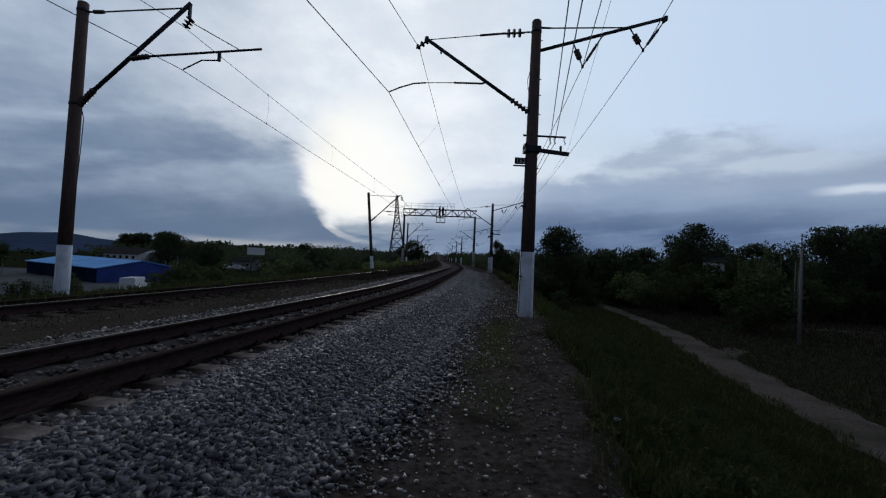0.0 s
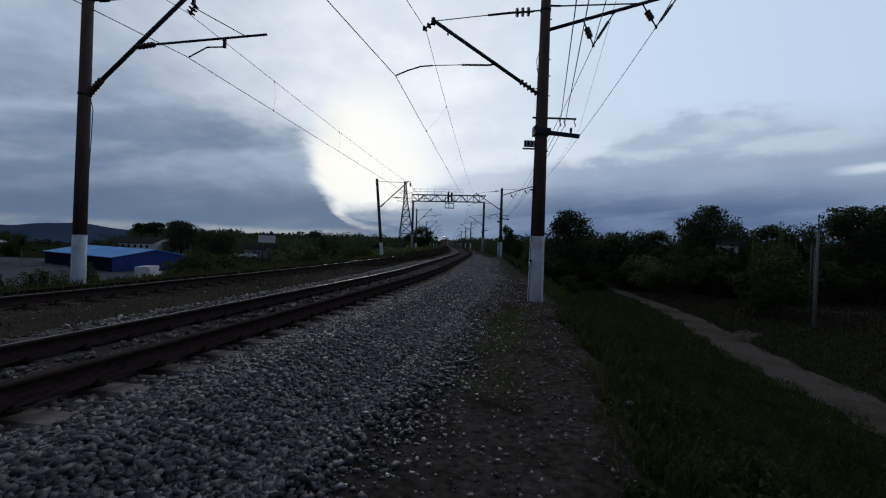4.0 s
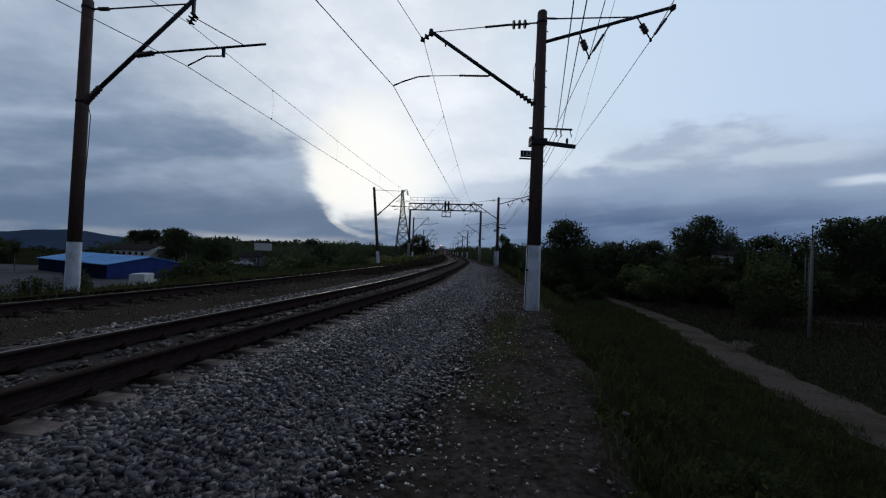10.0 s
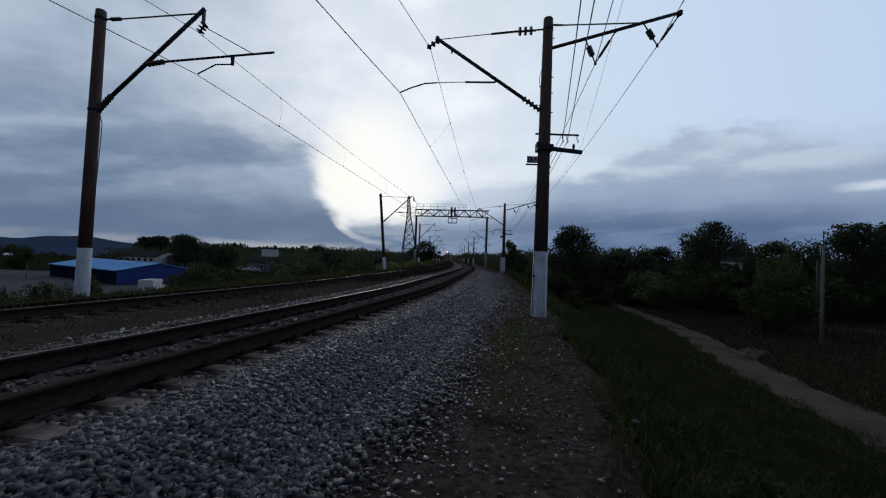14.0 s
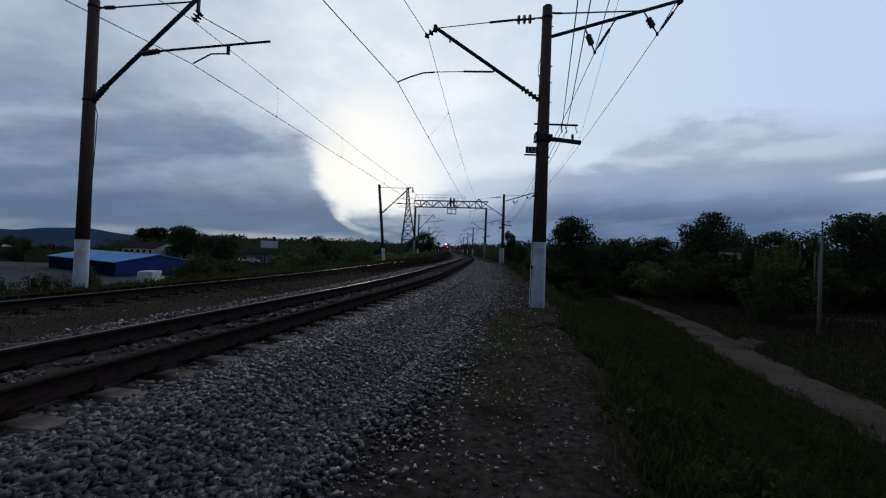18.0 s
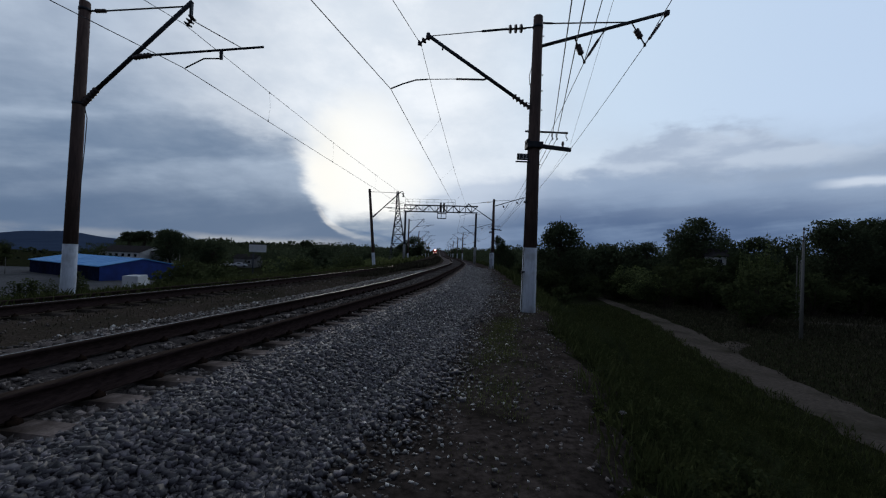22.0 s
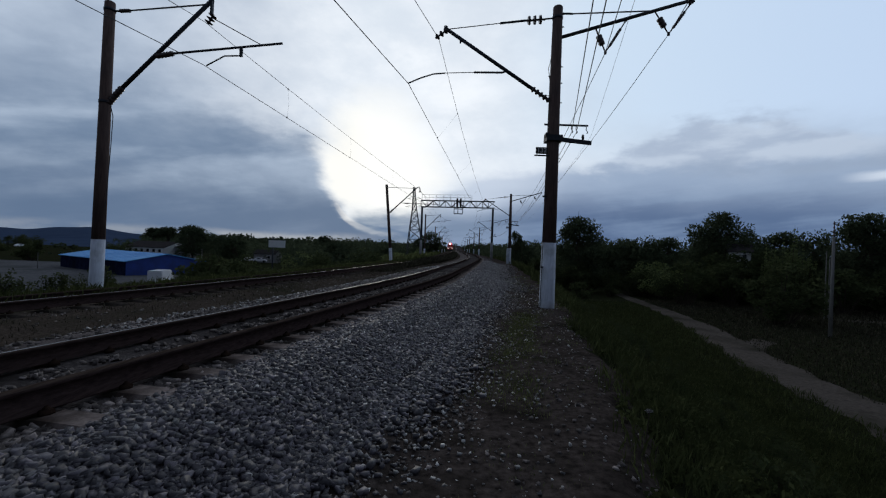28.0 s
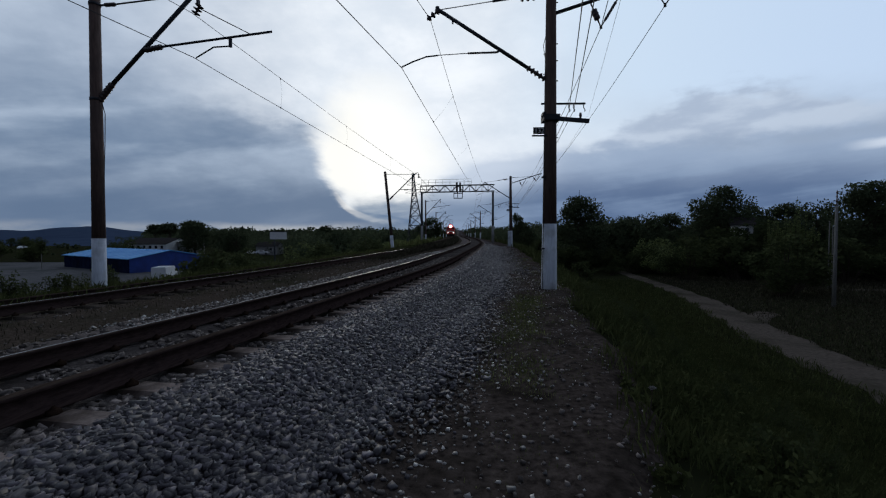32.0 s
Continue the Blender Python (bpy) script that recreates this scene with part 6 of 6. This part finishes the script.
def billboard():
    t = tagged(empty("billboard", pose(-28.2, 68, LOW_L - 0.3)), "white sign board on a tall dark post", "billboard")
    bm = bmesh.new()
    rod(bm, [(-0.6, 0, -0.5), (-0.6, 0, 7.6)], 0.12, 8)
    part("post", bm, M_STEEL, t)
    bm = bmesh.new()
    box(bm, 0.1, -0.16, 6.55, 2.7, 0.08, 1.15)
    part("board", bm, M_SIGN, t, "white board")
    bm = bmesh.new()
    box(bm, 0.1, -0.12, 7.2, 2.9, 0.2, 0.1)
    part("top_rail", bm, M_STEEL, t)


billboard()


def utility_pole(x, y, h):
    t = tagged(empty("utility_pole", pose(x, y, on_soil(x, y))), "pale concrete utility pole with dark insulators on top", "utility pole")
    bm = bmesh.new()
    rod(bm, [(0, 0, -0.5), (0, 0, h - 1.3)], [0.155, 0.095], 10)
    part("shaft", bm, M_WOODPOLE, t)
    bm = bmesh.new()
    insulator(bm, (0, 0, h - 1.3), (0, 0, h), 0.075, 4, 0.035)
    part("insulator", bm, M_INSUL, t)
    return t


utility_pole(31.0, 35.2, 9.45)


def thin_post(x, y, h, label):
    t = tagged(empty("post", pose(x, y, on_soil(x, y))), label, "post", group="thin posts")
    bm = bmesh.new()
    rod(bm, [(0, 0, -0.4), (0, 0, h - 0.03), (0, 0, h)], [0.06, 0.045, 0.03], 8)
    part("shaft", bm, M_WOODPOLE, t)
    bm = bmesh.new()
    rod(bm, [(0, 0, h - 0.2), (0, 0, h - 0.12)], 0.055, 8)
    part("clamp", bm, M_STEEL, t)


thin_post(38.95, 45.0, 7.1, "thin pale concrete post before dark trees")
thin_post(39.4, 45.1, 6.6, "thin pale concrete post before dark trees")
thin_post(-75.2, 76.0, 3.4, "thin grey post at the yard's edge")


def radio_mast():
    t = tagged(empty("radio_mast", pose(73.4, 250, -5)), "slim radio mast above the treetops", "radio mast")
    bm = bmesh.new()
    for k in range(3):
        a = k * 2.094
        rod(bm, [(0.45 * math.cos(a), 0.45 * math.sin(a), 0), (0.25 * math.cos(a), 0.25 * math.sin(a), 29)], 0.09, 5)
    part("lattice_shaft", bm, M_STEEL, t)
    bm = bmesh.new()
    rod(bm, [(0, 0, 28.8), (0, 0, 32)], 0.09, 5)
    part("aerial", bm, M_STEEL, t)


radio_mast()


# ---------------------------------------------------------------- locomotive
def locomotive():
    """Front towards -y, origin at rail level under the front."""
    t = tagged(empty("locomotive"), "red electric locomotive with lit headlight and marker lamps", "locomotive")
    W, L = 1.55, 17.0
    bm = bmesh.new()
    prof = [(-W, 1.15), (W, 1.15), (W, 3.35), (W - 0.12, 3.72), (0.9, 4.05), (-0.9, 4.05), (-W + 0.12, 3.72), (-W, 3.35)]

    def ring(y, sx, ztop, zlow):
        out = []
        for px, pz in prof:
            z = zlow if pz < 1.5 else 1.15 + (pz - 1.15) * ztop
            out.append(bm.verts.new((px * sx, y, z)))
        return out

    rings = [ring(0.0, 0.9, 0.52, 1.2), ring(0.1, 0.95, 0.56, 1.15), ring(0.75, 0.99, 1.0, 1.15), ring(1.2, 1, 1.0, 1.15), ring(L, 1, 1.0, 1.15)]
    for a, b in zip(rings, rings[1:]):
        for j in range(8):
            bm.faces.new((a[j], a[(j + 1) % 8], b[(j + 1) % 8], b[j]))
    bm.faces.new(rings[0])
    bm.faces.new(rings[-1][::-1])
    part("body", bm, M_RED, t, "red painted body")
    for sx in (-0.68, 0.68):
        bm = bmesh.new()
        box(bm, 0, 0, 0, 1.15, 0.05, 0.78, pose(sx, 0.34, 3.2, -24, 0, 0))
        part("windscreen", bm, M_DARKGLASS, t)
    bm = bmesh.new()
    box(bm, 0, 0.75, 4.15, 1.5, 0.5, 0.9)
    part("lamp_fairing", bm, M_RED, t)
    # surround made to glow red, standing in for the headlight's halo
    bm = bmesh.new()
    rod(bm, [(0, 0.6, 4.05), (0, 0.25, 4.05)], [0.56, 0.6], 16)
    hl = part("headlight_housing", bm, M_LITRED, t, "red lamp surround glowing as the headlight's halo")
    bm = bmesh.new()
    rod(bm, [(0, 0.26, 4.05), (0, 0.2, 4.05)], 0.36, 16)
    part("headlight", bm, M_PROJECTOR, hl, "glowing headlight")
    for sx in (-1.0, 1.0):
        bm = bmesh.new()
        rod(bm, [(sx, 0.1, 1.68), (sx, -0.1, 1.68)], 0.27, 12)
        hs = part("marker_housing", bm, M_LOCOGREY, t)
        bm = bmesh.new()
        rod(bm, [(sx, -0.1, 1.68), (sx, -0.14, 1.68)], 0.17, 12)
        part("marker_lamp", bm, M_BUFFERLIGHT, hs, "glowing marker lamp")
    bm = bmesh.new()
    box(bm, 0, -0.01, 2.2, 2.5, 0.05, 0.22)
    part("stripe", bm, M_SIGN, t, "pale stripe across the front")
    bm = bmesh.new()
    box(bm, 0, 0.15, 0.72, 2.7, 0.3, 0.75)
    for k in range(7):
        box(bm, -1.2 + 0.4 * k, -0.02, 0.45, 0.08, 0.1, 0.55)
    part("cowcatcher", bm, M_BLACK, t)
    bm = bmesh.new()
    box(bm, 0, -0.35, 1.06, 0.35, 0.8, 0.32)
    part("coupler", bm, M_BLACK, t)
    bm = bmesh.new()
    box(bm, 0, L / 2, 1.0, 2.8, L - 0.6, 0.35)
    part("underframe", bm, M_BLACK, t)
    for by in (4.2, 12.8):
        bm = bmesh.new()
        for sx in (-1.05, 1.05):
            box(bm, sx, by, 0.68, 0.16, 4.2, 0.4)
        bo = part("bogie", bm, M_BLACK, t)
        for wy in (-1.5, 1.5):
            bm = bmesh.new()
            for sx in (-0.79, 0.79):
                rod(bm, [(sx - 0.07, by + wy, 0.6), (sx + 0.07, by + wy, 0.6)], 0.6, 20)
            rod(bm, [(-0.79, by + wy, 0.6), (0.79, by + wy, 0.6)], 0.09, 8)
            part("wheelset", bm, M_STEEL, bo)
    bm = bmesh.new()
    for a, b in (((-0.7, 4.0, 4.1), (-0.5, 5.4, 5.0)), ((0.7, 4.0, 4.1), (0.5, 5.4, 5.0)), ((-0.5, 5.4, 5.0), (-0.6, 4.3, 6.05)), ((0.5, 5.4, 5.0), (0.6, 4.3, 6.05)), ((-0.8, 4.3, 6.08), (0.8, 4.3, 6.08))):
        rod(bm, [a, b], 0.04, 5)
    part("pantograph", bm, M_STEEL, t, "raised pantograph")
    bm = bmesh.new()
    for k in range(6):
        box(bm, 0, 7 + 1.4 * k, 4.12, 1.1, 0.9, 0.28)
    part("roof_gear", bm, M_LOCOGREY, t)
    for k in range(5):
        for sx in (-1, 1):
            bm = bmesh.new()
            box(bm, sx * 1.56, 3.4 + 2.6 * k, 2.75, 0.03, 1.0, 0.7)
            part("side_window", bm, M_DARKGLASS, t)
    return t


LOCO = locomotive()


def motions():
    rows = []
    for t in range(0, 33):
        y = 738 - 18.2 * t
        x, yy = (float(c) for c in at(np.array(float(y)), -SPACING))
        rows.append((t, pose(x, yy, RAIL_Z_FAR + float(grade(y)), 0, 0, -math.degrees(math.atan(float(line_slope(np.array(float(y)))))))))
    walk(LOCO, rows)


motions()
